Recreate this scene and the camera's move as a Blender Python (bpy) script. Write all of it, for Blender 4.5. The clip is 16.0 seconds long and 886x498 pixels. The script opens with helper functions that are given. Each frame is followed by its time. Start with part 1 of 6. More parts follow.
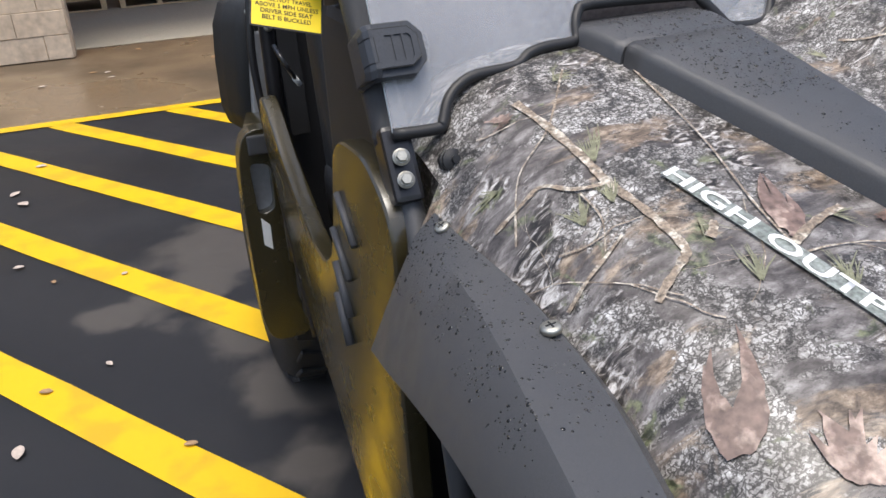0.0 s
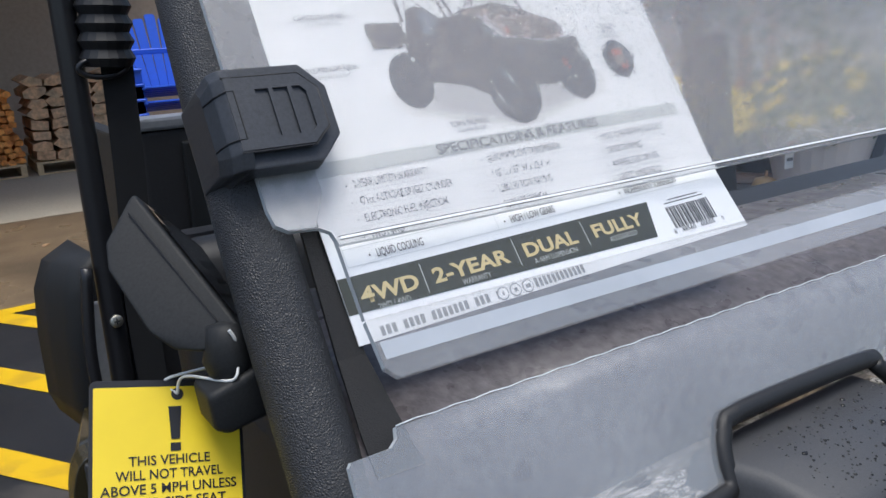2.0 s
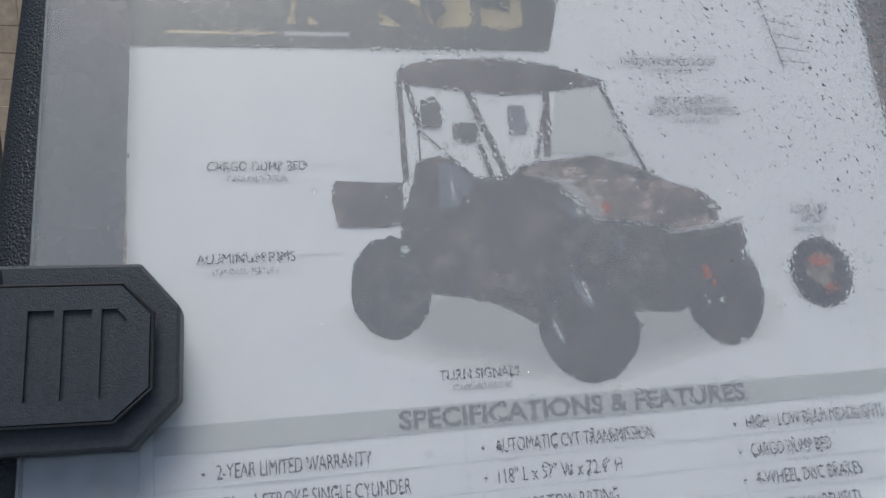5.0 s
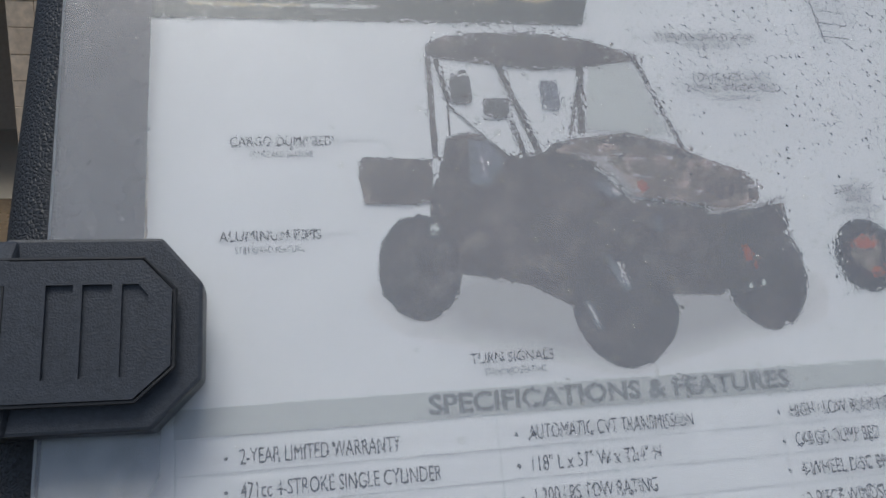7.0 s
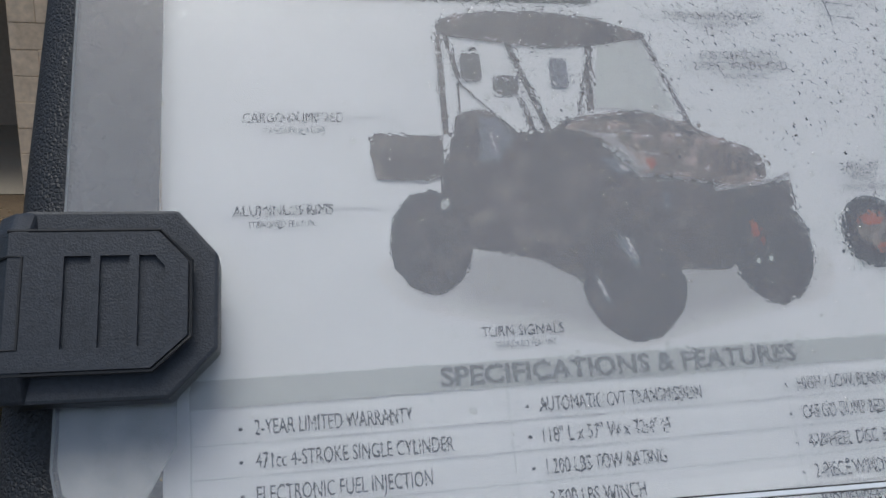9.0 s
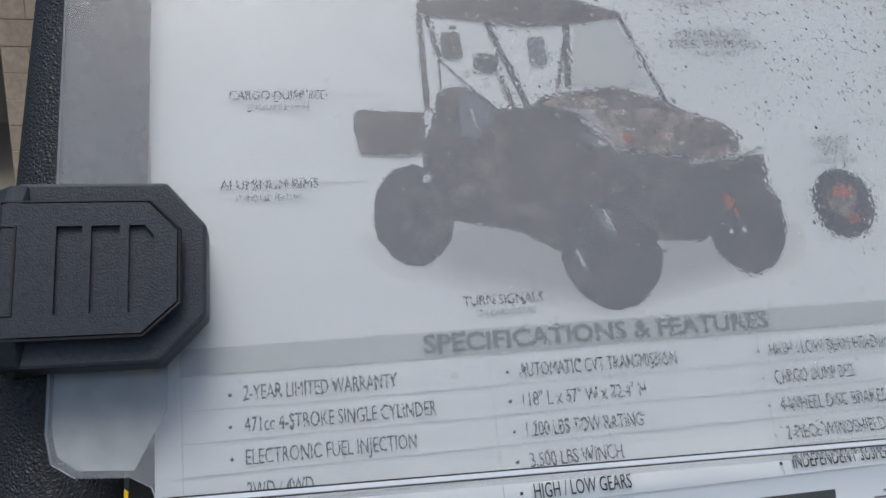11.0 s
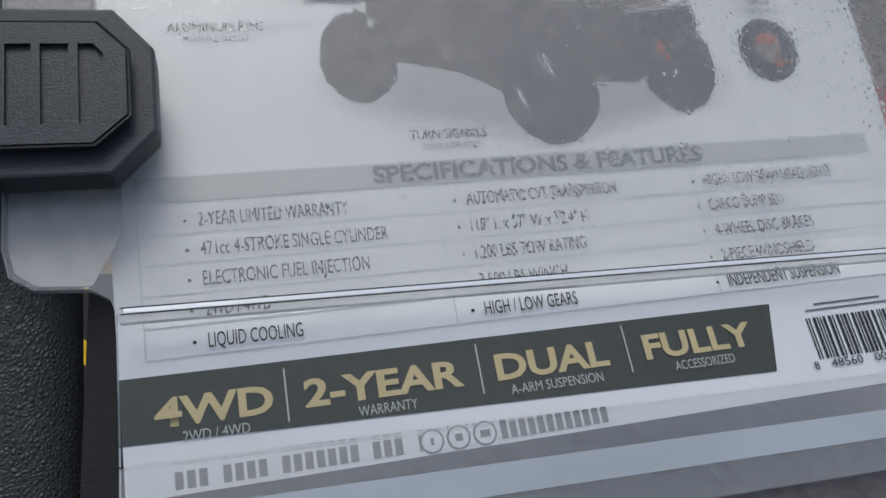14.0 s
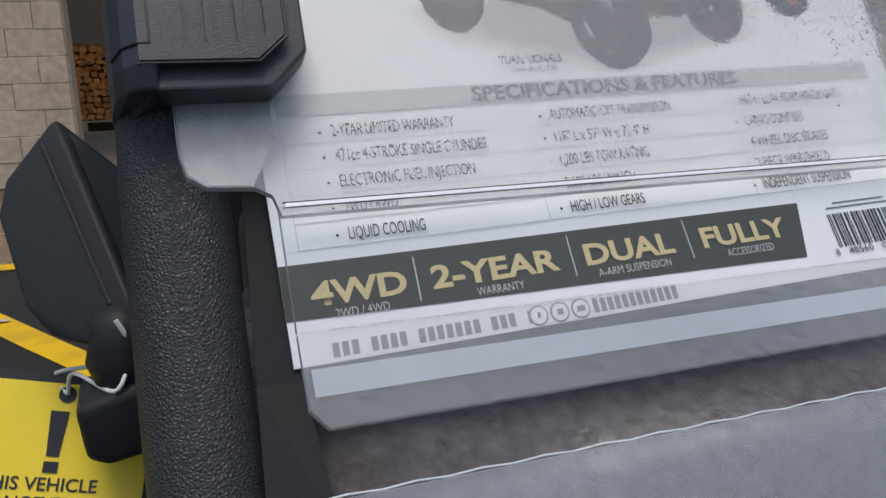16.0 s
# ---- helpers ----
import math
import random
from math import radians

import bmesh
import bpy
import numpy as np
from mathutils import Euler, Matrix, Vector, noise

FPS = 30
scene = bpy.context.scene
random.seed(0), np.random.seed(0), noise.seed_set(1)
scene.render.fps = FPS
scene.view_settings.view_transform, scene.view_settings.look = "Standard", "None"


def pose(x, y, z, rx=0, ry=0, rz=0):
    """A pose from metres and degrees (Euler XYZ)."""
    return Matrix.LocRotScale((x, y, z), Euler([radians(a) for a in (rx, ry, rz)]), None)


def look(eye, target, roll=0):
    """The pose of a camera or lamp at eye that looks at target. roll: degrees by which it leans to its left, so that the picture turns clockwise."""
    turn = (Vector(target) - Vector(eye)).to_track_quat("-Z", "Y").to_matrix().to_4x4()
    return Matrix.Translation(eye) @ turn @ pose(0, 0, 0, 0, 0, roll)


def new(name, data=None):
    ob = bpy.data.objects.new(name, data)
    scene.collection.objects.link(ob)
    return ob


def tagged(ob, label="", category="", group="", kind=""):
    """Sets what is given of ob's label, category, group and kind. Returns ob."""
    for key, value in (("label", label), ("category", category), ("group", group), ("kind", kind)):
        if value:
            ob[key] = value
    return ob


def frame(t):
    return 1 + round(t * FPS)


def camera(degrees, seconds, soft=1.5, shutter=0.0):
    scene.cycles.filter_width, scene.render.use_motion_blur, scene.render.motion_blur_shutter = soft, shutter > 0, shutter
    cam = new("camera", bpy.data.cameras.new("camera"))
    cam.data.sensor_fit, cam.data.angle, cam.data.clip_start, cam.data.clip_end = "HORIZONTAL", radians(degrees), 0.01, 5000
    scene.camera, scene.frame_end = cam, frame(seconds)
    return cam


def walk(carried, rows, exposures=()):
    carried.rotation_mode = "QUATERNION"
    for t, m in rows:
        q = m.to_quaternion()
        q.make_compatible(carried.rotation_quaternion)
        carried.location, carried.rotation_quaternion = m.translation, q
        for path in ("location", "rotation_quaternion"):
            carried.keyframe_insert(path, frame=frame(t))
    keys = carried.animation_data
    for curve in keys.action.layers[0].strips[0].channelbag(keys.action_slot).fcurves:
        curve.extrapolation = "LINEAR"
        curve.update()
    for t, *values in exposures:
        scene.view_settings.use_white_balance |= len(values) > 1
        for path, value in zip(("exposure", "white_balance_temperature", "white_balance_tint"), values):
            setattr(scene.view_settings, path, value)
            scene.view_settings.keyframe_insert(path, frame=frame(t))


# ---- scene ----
cam = camera(56.90, 16.0)
PATH = [  # seconds, place, turn
    (0, 0.0054, -0.0015, 1.3661, 64.730, 2.515, -22.665),
    (0.3, 0.0216, 0.0995, 1.3906, 67.546, 3.388, -24.831),
    (0.5, 0.0315, 0.1666, 1.4039, 69.652, 2.457, -26.775),
    (0.6, 0.0348, 0.1998, 1.4097, 70.387, 1.763, -27.913),
    (0.9, 0.0519, 0.2798, 1.4236, 71.817, 1.250, -30.508),
    (1, 0.0531, 0.3136, 1.4211, 72.773, 1.212, -31.933),
    (1.2, 0.0443, 0.3825, 1.4266, 74.008, 1.517, -35.034),
    (1.5, 0.0515, 0.4544, 1.4460, 74.175, 2.199, -36.177),
    (1.8, 0.0820, 0.5073, 1.4610, 74.115, 2.884, -35.613),
    (2, 0.1232, 0.5466, 1.4656, 74.241, 2.702, -33.461),
    (2.1, 0.1494, 0.5671, 1.4677, 74.332, 2.185, -31.488),
    (2.4, 0.2320, 0.6278, 1.4796, 73.992, 0.231, -24.291),
    (2.5, 0.2570, 0.6457, 1.4827, 74.085, -0.215, -22.406),
    (2.7, 0.2923, 0.6734, 1.4917, 74.160, -0.791, -21.048),
    (3, 0.3234, 0.6905, 1.5078, 74.372, -1.454, -20.463),
    (3.5, 0.3501, 0.7033, 1.5224, 74.814, -2.208, -16.574),
    (4, 0.3623, 0.7107, 1.5221, 74.629, -2.482, -13.735),
    (4.5, 0.3607, 0.7119, 1.5258, 74.831, -2.441, -12.478),
    (5, 0.3547, 0.7151, 1.5230, 74.951, -2.348, -12.036),
    (7.5, 0.3498, 0.7259, 1.5096, 75.081, -2.244, -11.073),
    (8, 0.3480, 0.7218, 1.5083, 74.738, -2.222, -11.154),
    (8.5, 0.3461, 0.7214, 1.5065, 74.794, -2.148, -11.101),
    (11, 0.3485, 0.7093, 1.4988, 74.439, -1.792, -11.654),
    (11.5, 0.3592, 0.6962, 1.4958, 74.441, -1.330, -11.873),
    (12, 0.3744, 0.6826, 1.4822, 74.446, -0.896, -13.219),
    (12.5, 0.3775, 0.6778, 1.4660, 74.546, -0.607, -14.679),
    (13, 0.3723, 0.6857, 1.4554, 74.490, -0.318, -14.901),
    (13.5, 0.3647, 0.6846, 1.4495, 74.517, -0.205, -14.923),
    (14, 0.3471, 0.6812, 1.4409, 74.504, -0.253, -15.099),
    (14.5, 0.3412, 0.6852, 1.4385, 74.452, -0.312, -15.357),
    (15, 0.3388, 0.6810, 1.4352, 74.536, -0.235, -15.553),
    (15.5, 0.3334, 0.6652, 1.4283, 74.598, -0.080, -15.976),
    (16, 0.2668, 0.6484, 1.4242, 73.101, -0.141, -19.977),
]
EXPOSURES = [(0.0, 0.68, 6600, 9), (0.5, 0.66, 6500, 9), (0.9, 0.52, 6400, 8), (1.5, 0.42, 6300, 7), (2.0, 0.26, 6250, 7), (2.4, 0.02, 6200, 6), (3.2, -0.47, 6200, 5), (5.0, -0.52, 6150, 5), (8.5, -0.52, 6150, 5), (12.0, -0.56, 6150, 5), (13.0, -0.64, 6200, 5), (15.0, -0.60, 6200, 5), (15.5, -0.50, 6250, 6), (16.0, -0.24, 6400, 7)]
walk(cam, [(t, pose(*p)) for t, *p in PATH], exposures=EXPOSURES)

# ---- world, sun ----
world = bpy.data.worlds.new("sky")
scene.world = world
world.use_nodes = True
wn, wl = world.node_tree.nodes, world.node_tree.links
sky = wn.new("ShaderNodeTexSky")
sky.sky_type, sky.sun_disc = "NISHITA", False
sky.sun_elevation, sky.sun_rotation = radians(79), radians(202)
sky.air_density, sky.dust_density, sky.ozone_density = 1.0, 3.5, 1.2
wn["Background"].inputs["Strength"].default_value = 0.15
wl.new(sky.outputs["Color"], wn["Background"].inputs["Color"])
sun_data = bpy.data.lights.new("sun", "SUN")
sun_data.energy, sun_data.angle, sun_data.color = 1.5, radians(30), (1.0, 0.97, 0.93)
sun = new("sun", sun_data)
sun.matrix_world = look((-0.9, -2.2, 12.0), (0, 0, 0))


# ---- building helpers ----
HOME = {}


def thing(name, base, label="", category="", group="", kind=""):
    ob = new(name)
    ob.location = base
    HOME[ob.name] = Vector(base)
    ob.empty_display_size = 0.1
    return tagged(ob, label, category, group, kind)


def part(name, bm, material, parent=None, label="", smooth=False, kind=""):
    """Links a bmesh, in world metres, as one mesh object under a thing or a part."""
    me = bpy.data.meshes.new(name)
    bm.normal_update()
    bm.to_mesh(me)
    bm.free()
    for m in (material if isinstance(material, (list, tuple)) else [material]):
        me.materials.append(m)
    if smooth:
        me.polygons.foreach_set("use_smooth", [True] * len(me.polygons))
    ob = new(name, me)
    if parent is not None:
        ob.parent = parent
        base = HOME.get(parent.name, Vector((0, 0, 0)))
        ob.matrix_parent_inverse = Matrix.Translation(-base)
    return tagged(ob, label, kind=kind)


def bevel(bm, width, segments=2, angle=25, edges=None):
    if edges is None:
        edges = [e for e in bm.edges if len(e.link_faces) == 2 and e.calc_face_angle(0) > radians(angle)]
    if edges and width > 0:
        bmesh.ops.bevel(bm, geom=edges, offset=width, segments=segments, profile=0.6, affect="EDGES", clamp_overlap=True)
    return bm


def box(size, m, edge=0.0, segments=2, bm=None):
    """A box of that size, centred on the pose m."""
    b = bmesh.new()
    bmesh.ops.create_cube(b, size=1.0, matrix=Matrix.Diagonal((*size, 1)))
    bevel(b, edge, segments)
    b.transform(m)
    if bm is None:
        return b
    add(bm, b)
    return bm


def add(bm, other):
    me = bpy.data.meshes.new("tmp")
    other.to_mesh(me)
    other.free()
    bm.from_mesh(me)
    bpy.data.meshes.remove(me)
    return bm


def prism(outline, depth, m, edge=0.0, segments=2, holes=()):
    """A plate: the outline in the pose's xy plane, from z = 0 back to -depth."""
    b = bmesh.new()
    verts = [b.verts.new((x, y, 0)) for x, y in outline]
    face = b.faces.new(verts)
    back = bmesh.ops.extrude_face_region(b, geom=[face])
    bmesh.ops.translate(b, verts=[v for v in back["geom"] if isinstance(v, bmesh.types.BMVert)], vec=(0, 0, -depth))
    bmesh.ops.recalc_face_normals(b, faces=b.faces[:])
    bevel(b, edge, segments)
    b.transform(m)
    return b


def rounded(points, radius, steps=5):
    """A closed outline with its corners rounded; radius may be a list, one for each corner."""
    out, n = [], len(points)
    for i, p in enumerate(points):
        r = radius[i] if isinstance(radius, (list, tuple)) else radius
        p, a, b = Vector(p), Vector(points[i - 1]), Vector(points[(i + 1) % n])
        u, v = a - p, b - p
        r = min(r, u.length * 0.48, v.length * 0.48)
        if r < 1e-5:
            out.append(tuple(p))
            continue
        u, v = p + u.normalized() * r, p + v.normalized() * r
        for k in range(steps + 1):
            t = k / steps
            out.append(tuple((1 - t) ** 2 * u + 2 * t * (1 - t) * p + t * t * v))
    return out


def smooth_path(points, steps=8):
    """Catmull-Rom through the points."""
    pts = [Vector(p) for p in points]
    out = []
    for i in range(len(pts) - 1):
        p0, p1, p2, p3 = pts[max(i - 1, 0)], pts[i], pts[i + 1], pts[min(i + 2, len(pts) - 1)]
        for k in range(steps):
            t = k / steps
            out.append(0.5 * (2 * p1 + (p2 - p0) * t + (2 * p0 - 5 * p1 + 4 * p2 - p3) * t * t + (3 * p1 - p0 - 3 * p2 + p3) * t ** 3))
    return out + [pts[-1]]


def tube(points, radius, sides=14, caps=True, bm=None, flat=1.0):
    """A swept tube; radius may be a function of the share of the way."""
    b = bm or bmesh.new()
    pts = [Vector(p) for p in points]
    rings, up = [], None
    for i, p in enumerate(pts):
        d = (pts[min(i + 1, len(pts) - 1)] - pts[max(i - 1, 0)]).normalized()
        if up is None:
            up = d.orthogonal().normalized()
        up = (up - d * up.dot(d)).normalized()
        side = d.cross(up)
        r = radius(i / (len(pts) - 1)) if callable(radius) else radius
        rings.append([b.verts.new(p + (up * math.cos(a) * flat + side * math.sin(a)) * r) for a in (2 * math.pi * k / sides for k in range(sides))])
    for ra, rb in zip(rings, rings[1:]):
        for k in range(sides):
            b.faces.new((ra[k], ra[(k + 1) % sides], rb[(k + 1) % sides], rb[k]))
    if caps:
        b.faces.new(rings[0][::-1])
        b.faces.new(rings[-1])
    return b


def lathe(profile, m, sides=24, bm=None):
    """Turns (radius, height) pairs round the pose's z axis."""
    b = bmesh.new()
    rings = []
    for r, z in profile:
        rings.append([b.verts.new((r * math.cos(2 * math.pi * k / sides), r * math.sin(2 * math.pi * k / sides), z)) for k in range(sides)])
    for ra, rb in zip(rings, rings[1:]):
        for k in range(sides):
            b.faces.new((ra[k], ra[(k + 1) % sides], rb[(k + 1) % sides], rb[k]))
    b.faces.new(rings[0][::-1])
    b.faces.new(rings[-1])
    bmesh.ops.remove_doubles(b, verts=b.verts[:], dist=1e-5)
    b.transform(m)
    if bm is None:
        return b
    return add(bm, b)


def sheet(rows, thickness=0.0):
    """A surface through rows of points; given thickness below its normals it becomes a shell."""
    b = bmesh.new()
    grid = [[b.verts.new(p) for p in row] for row in rows]
    for ra, rb in zip(grid, grid[1:]):
        for k in range(len(ra) - 1):
            b.faces.new((ra[k], ra[k + 1], rb[k + 1], rb[k]))
    b.normal_update()
    if thickness:
        bmesh.ops.solidify(b, geom=b.faces[:], thickness=thickness)
        bmesh.ops.recalc_face_normals(b, faces=b.faces[:])
    return b


def flat(outline, m, bm=None, lift=0.0):
    b = bm or bmesh.new()
    b.faces.new([b.verts.new(m @ Vector((x, y, lift))) for x, y in outline])
    return b


def ellipse(cx, cy, rx, ry, n=28, wobble=0.0, seed=0):
    rng = random.Random(seed)
    return [(cx + rx * math.cos(a) * (1 + wobble * rng.uniform(-1, 1)), cy + ry * math.sin(a) * (1 + wobble * rng.uniform(-1, 1))) for a in (2 * math.pi * k / n for k in range(n))]


def lettering(text, height, m, width=0.0, align="LEFT", bold=0.0, depth=0.0):
    """Text as a mesh in the pose's xy plane, with that capital height; width squeezes or stretches it."""
    cu = bpy.data.curves.new("lettering", "FONT")
    cu.body, cu.size, cu.align_x, cu.offset, cu.extrude, cu.resolution_u = text, height / 0.69, "LEFT", bold * height, depth, 3
    ob = new("lettering", cu)
    bpy.context.view_layer.update()
    me = bpy.data.meshes.new_from_object(ob.evaluated_get(bpy.context.evaluated_depsgraph_get()))
    b = bmesh.new()
    b.from_mesh(me)
    bpy.data.objects.remove(ob)
    bpy.data.curves.remove(cu)
    bpy.data.meshes.remove(me)
    if b.verts:
        x0, x1 = min(v.co.x for v in b.verts), max(v.co.x for v in b.verts)
        k = width / (x1 - x0) if width else 1.0
        shift = {"LEFT": -x0, "CENTER": -(x0 + x1) / 2, "RIGHT": -x1}[align]
        for v in b.verts:
            v.co.x = (v.co.x + shift) * k
    b.transform(m)
    return b


# ---- materials ----
def material(name, colour, rough=0.5, metal=0.0, vary=0.0, grain=60.0, bump=0.0, bump_scale=400.0, coat=0.0, blotch=None, blotch_scale=3.0, rough_vary=0.0, space="Object", voronoi=False, specular=0.5):
    m = bpy.data.materials.new(name)
    m.use_nodes = True
    n, l = m.node_tree.nodes, m.node_tree.links
    p = n["Principled BSDF"]
    p.inputs["Base Color"].default_value = (*colour, 1)
    p.inputs["Roughness"].default_value, p.inputs["Metallic"].default_value = rough, metal
    p.inputs["Coat Weight"].default_value = coat
    p.inputs["Specular IOR Level"].default_value = specular
    where = n.new("ShaderNodeTexCoord").outputs[space]
    if vary or blotch or rough_vary:
        fine, wide = n.new("ShaderNodeTexNoise"), n.new("ShaderNodeTexNoise")
        fine.inputs["Scale"].default_value, wide.inputs["Scale"].default_value = grain, blotch_scale
        fine.inputs["Detail"].default_value, wide.inputs["Detail"].default_value = 4, 5
        l.new(where, fine.inputs["Vector"]), l.new(where, wide.inputs["Vector"])
        ramp = n.new("ShaderNodeMapRange")
        ramp.inputs["From Min"].default_value, ramp.inputs["From Max"].default_value = 0.25, 0.75
        ramp.inputs["To Min"].default_value, ramp.inputs["To Max"].default_value = 1 - vary, 1 + vary
        l.new(fine.outputs["Fac"], ramp.inputs["Value"])
        tint = n.new("ShaderNodeMix")
        tint.data_type, tint.blend_type = "RGBA", "MIX"
        tint.inputs[6].default_value = (*colour, 1)
        tint.inputs[7].default_value = (*(blotch or colour), 1)
        edge = n.new("ShaderNodeMapRange")
        edge.inputs["From Min"].default_value, edge.inputs["From Max"].default_value = 0.48, 0.62
        l.new(wide.outputs["Fac"], edge.inputs["Value"])
        l.new(edge.outputs["Result"], tint.inputs[0])
        scale = n.new("ShaderNodeMix")
        scale.data_type, scale.blend_type = "RGBA", "MULTIPLY"
        scale.inputs[0].default_value = 1.0
        l.new(tint.outputs[2], scale.inputs[6]), l.new(ramp.outputs["Result"], scale.inputs[7])
        l.new(scale.outputs[2], p.inputs["Base Color"])
        if rough_vary:
            rr = n.new("ShaderNodeMapRange")
            rr.inputs["From Min"].default_value, rr.inputs["From Max"].default_value = 0.35, 0.65
            rr.inputs["To Min"].default_value, rr.inputs["To Max"].default_value = max(0.03, rough - rough_vary), min(1, rough + rough_vary)
            l.new(wide.outputs["Fac"], rr.inputs["Value"])
            l.new(rr.outputs["Result"], p.inputs["Roughness"])
    if bump:
        tex = n.new("ShaderNodeTexVoronoi" if voronoi else "ShaderNodeTexNoise")
        tex.inputs["Scale"].default_value = bump_scale
        if voronoi:
            tex.feature = "DISTANCE_TO_EDGE"
        else:
            tex.inputs["Detail"].default_value = 3
        l.new(where, tex.inputs["Vector"])
        bn = n.new("ShaderNodeBump")
        bn.inputs["Strength"].default_value, bn.inputs["Distance"].default_value = bump, 0.002
        l.new(tex.outputs["Distance" if voronoi else "Fac"], bn.inputs["Height"])
        l.new(bn.outputs["Normal"], p.inputs["Normal"])
    return m


def clear_plastic(name, mist, mist_colour=(0.8, 0.82, 0.84), tint=(1, 1, 1), drops=0.0, patch=0.0, beads=0.0, mottle=9.0, shine=0.05):
    """Polycarbonate: clear, mirror-like by Fresnel, with a thin film of wet mist on it."""
    m = bpy.data.materials.new(name)
    m.use_nodes = True
    n, l = m.node_tree.nodes, m.node_tree.links
    out = n["Material Output"]
    n.remove(n["Principled BSDF"])
    where = n.new("ShaderNodeTexCoord").outputs["Object"]
    through_it, gloss, film = n.new("ShaderNodeBsdfTransparent"), n.new("ShaderNodeBsdfGlossy"), n.new("ShaderNodeBsdfDiffuse")
    if beads:
        n.remove(through_it)
        through_it = n.new("ShaderNodeBsdfRefraction")
        through_it.inputs["Roughness"].default_value, through_it.inputs["IOR"].default_value = 0.06, 1.33
        # standing beads: a low dome in some of the cells, flat film between them
        few = n.new("ShaderNodeTexNoise")
        few.inputs["Scale"].default_value, few.inputs["Detail"].default_value = 14.0, 4
        l.new(where, few.inputs["Vector"])

        def bead_layer(scale, lo, hi, height):
            cells, square, dome = n.new("ShaderNodeTexVoronoi"), n.new("ShaderNodeMath"), n.new("ShaderNodeMapRange")
            cells.feature, square.operation = "F1", "MULTIPLY"
            cells.inputs["Scale"].default_value = scale
            l.new(where, cells.inputs["Vector"])
            l.new(cells.outputs["Distance"], square.inputs[0]), l.new(cells.outputs["Distance"], square.inputs[1])
            dome.inputs["From Min"].default_value, dome.inputs["From Max"].default_value = 0.0, 0.20
            dome.inputs["To Min"].default_value, dome.inputs["To Max"].default_value = height, 0.0
            l.new(square.outputs[0], dome.inputs["Value"])
            shade, pick, stand = n.new("ShaderNodeSeparateColor"), n.new("ShaderNodeMapRange"), n.new("ShaderNodeMath")
            l.new(cells.outputs["Color"], shade.inputs[0])
            pick.inputs["From Min"].default_value, pick.inputs["From Max"].default_value = lo, hi
            l.new(shade.outputs[0], pick.inputs["Value"])
            stand.operation = "MULTIPLY"
            l.new(dome.outputs["Result"], stand.inputs[0]), l.new(pick.outputs["Result"], stand.inputs[1])
            return stand.outputs[0]

        beaded = n.new("ShaderNodeMath")
        beaded.operation = "ADD"
        l.new(bead_layer(900.0, 0.25, 0.60, 1.0), beaded.inputs[0]), l.new(bead_layer(430.0, 0.58, 0.78, 2.7), beaded.inputs[1])
        wet = n.new("ShaderNodeMapRange")
        wet.inputs["From Min"].default_value, wet.inputs["From Max"].default_value = 0.30, 0.55
        wet.inputs["To Min"].default_value, wet.inputs["To Max"].default_value = beads * 0.5, beads
        l.new(few.outputs["Fac"], wet.inputs["Value"])
        ripple = n.new("ShaderNodeBump")
        ripple.inputs["Distance"].default_value = 0.00018
        # the rain stands thick on the upper part and has run off the lower edge
        split, high, both = n.new("ShaderNodeSeparateXYZ"), n.new("ShaderNodeMapRange"), n.new("ShaderNodeMath")
        l.new(where, split.inputs["Vector"])
        high.inputs["From Min"].default_value, high.inputs["From Max"].default_value = 1.36, 1.45
        high.inputs["To Min"].default_value, high.inputs["To Max"].default_value = 0.32, 1.0
        l.new(split.outputs["Z"], high.inputs["Value"])
        # and stands thinner beside the pillar
        aside, all_three = n.new("ShaderNodeMapRange"), n.new("ShaderNodeMath")
        aside.inputs["From Min"].default_value, aside.inputs["From Max"].default_value = 0.34, 0.50
        aside.inputs["To Min"].default_value, aside.inputs["To Max"].default_value = 0.45, 1.0
        l.new(split.outputs["X"], aside.inputs["Value"])
        both.operation = all_three.operation = "MULTIPLY"
        l.new(wet.outputs["Result"], both.inputs[0]), l.new(high.outputs["Result"], both.inputs[1])
        l.new(both.outputs[0], all_three.inputs[0]), l.new(aside.outputs["Result"], all_three.inputs[1])
        l.new(all_three.outputs[0], ripple.inputs["Strength"])
        l.new(beaded.outputs[0], ripple.inputs["Height"])
        l.new(ripple.outputs["Normal"], through_it.inputs["Normal"])
    through_it.inputs["Color"].default_value = (*tint, 1)
    gloss.inputs["Roughness"].default_value = 0.03
    film.inputs["Color"].default_value = (*mist_colour, 1)
    facing = n.new("ShaderNodeLayerWeight")
    facing.inputs["Blend"].default_value = 0.5
    power = n.new("ShaderNodeMath")
    power.operation, power.inputs[1].default_value = "POWER", 5.0
    fr = n.new("ShaderNodeMapRange")
    fr.inputs["To Min"].default_value, fr.inputs["To Max"].default_value = shine, 1.0
    l.new(facing.outputs["Facing"], power.inputs[0])
    l.new(power.outputs[0], fr.inputs["Value"])
    wave = n.new("ShaderNodeTexNoise")
    wave.inputs["Scale"].default_value, wave.inputs["Detail"].default_value = 260.0, 3
    l.new(where, wave.inputs["Vector"])
    if drops:
        bn = n.new("ShaderNodeBump")
        bn.inputs["Strength"].default_value, bn.inputs["Distance"].default_value = drops, 0.001
        l.new(wave.outputs["Fac"], bn.inputs["Height"])
        l.new(bn.outputs["Normal"], gloss.inputs["Normal"])
    wide = n.new("ShaderNodeTexNoise")
    wide.inputs["Scale"].default_value, wide.inputs["Detail"].default_value = mottle, 6
    l.new(where, wide.inputs["Vector"])
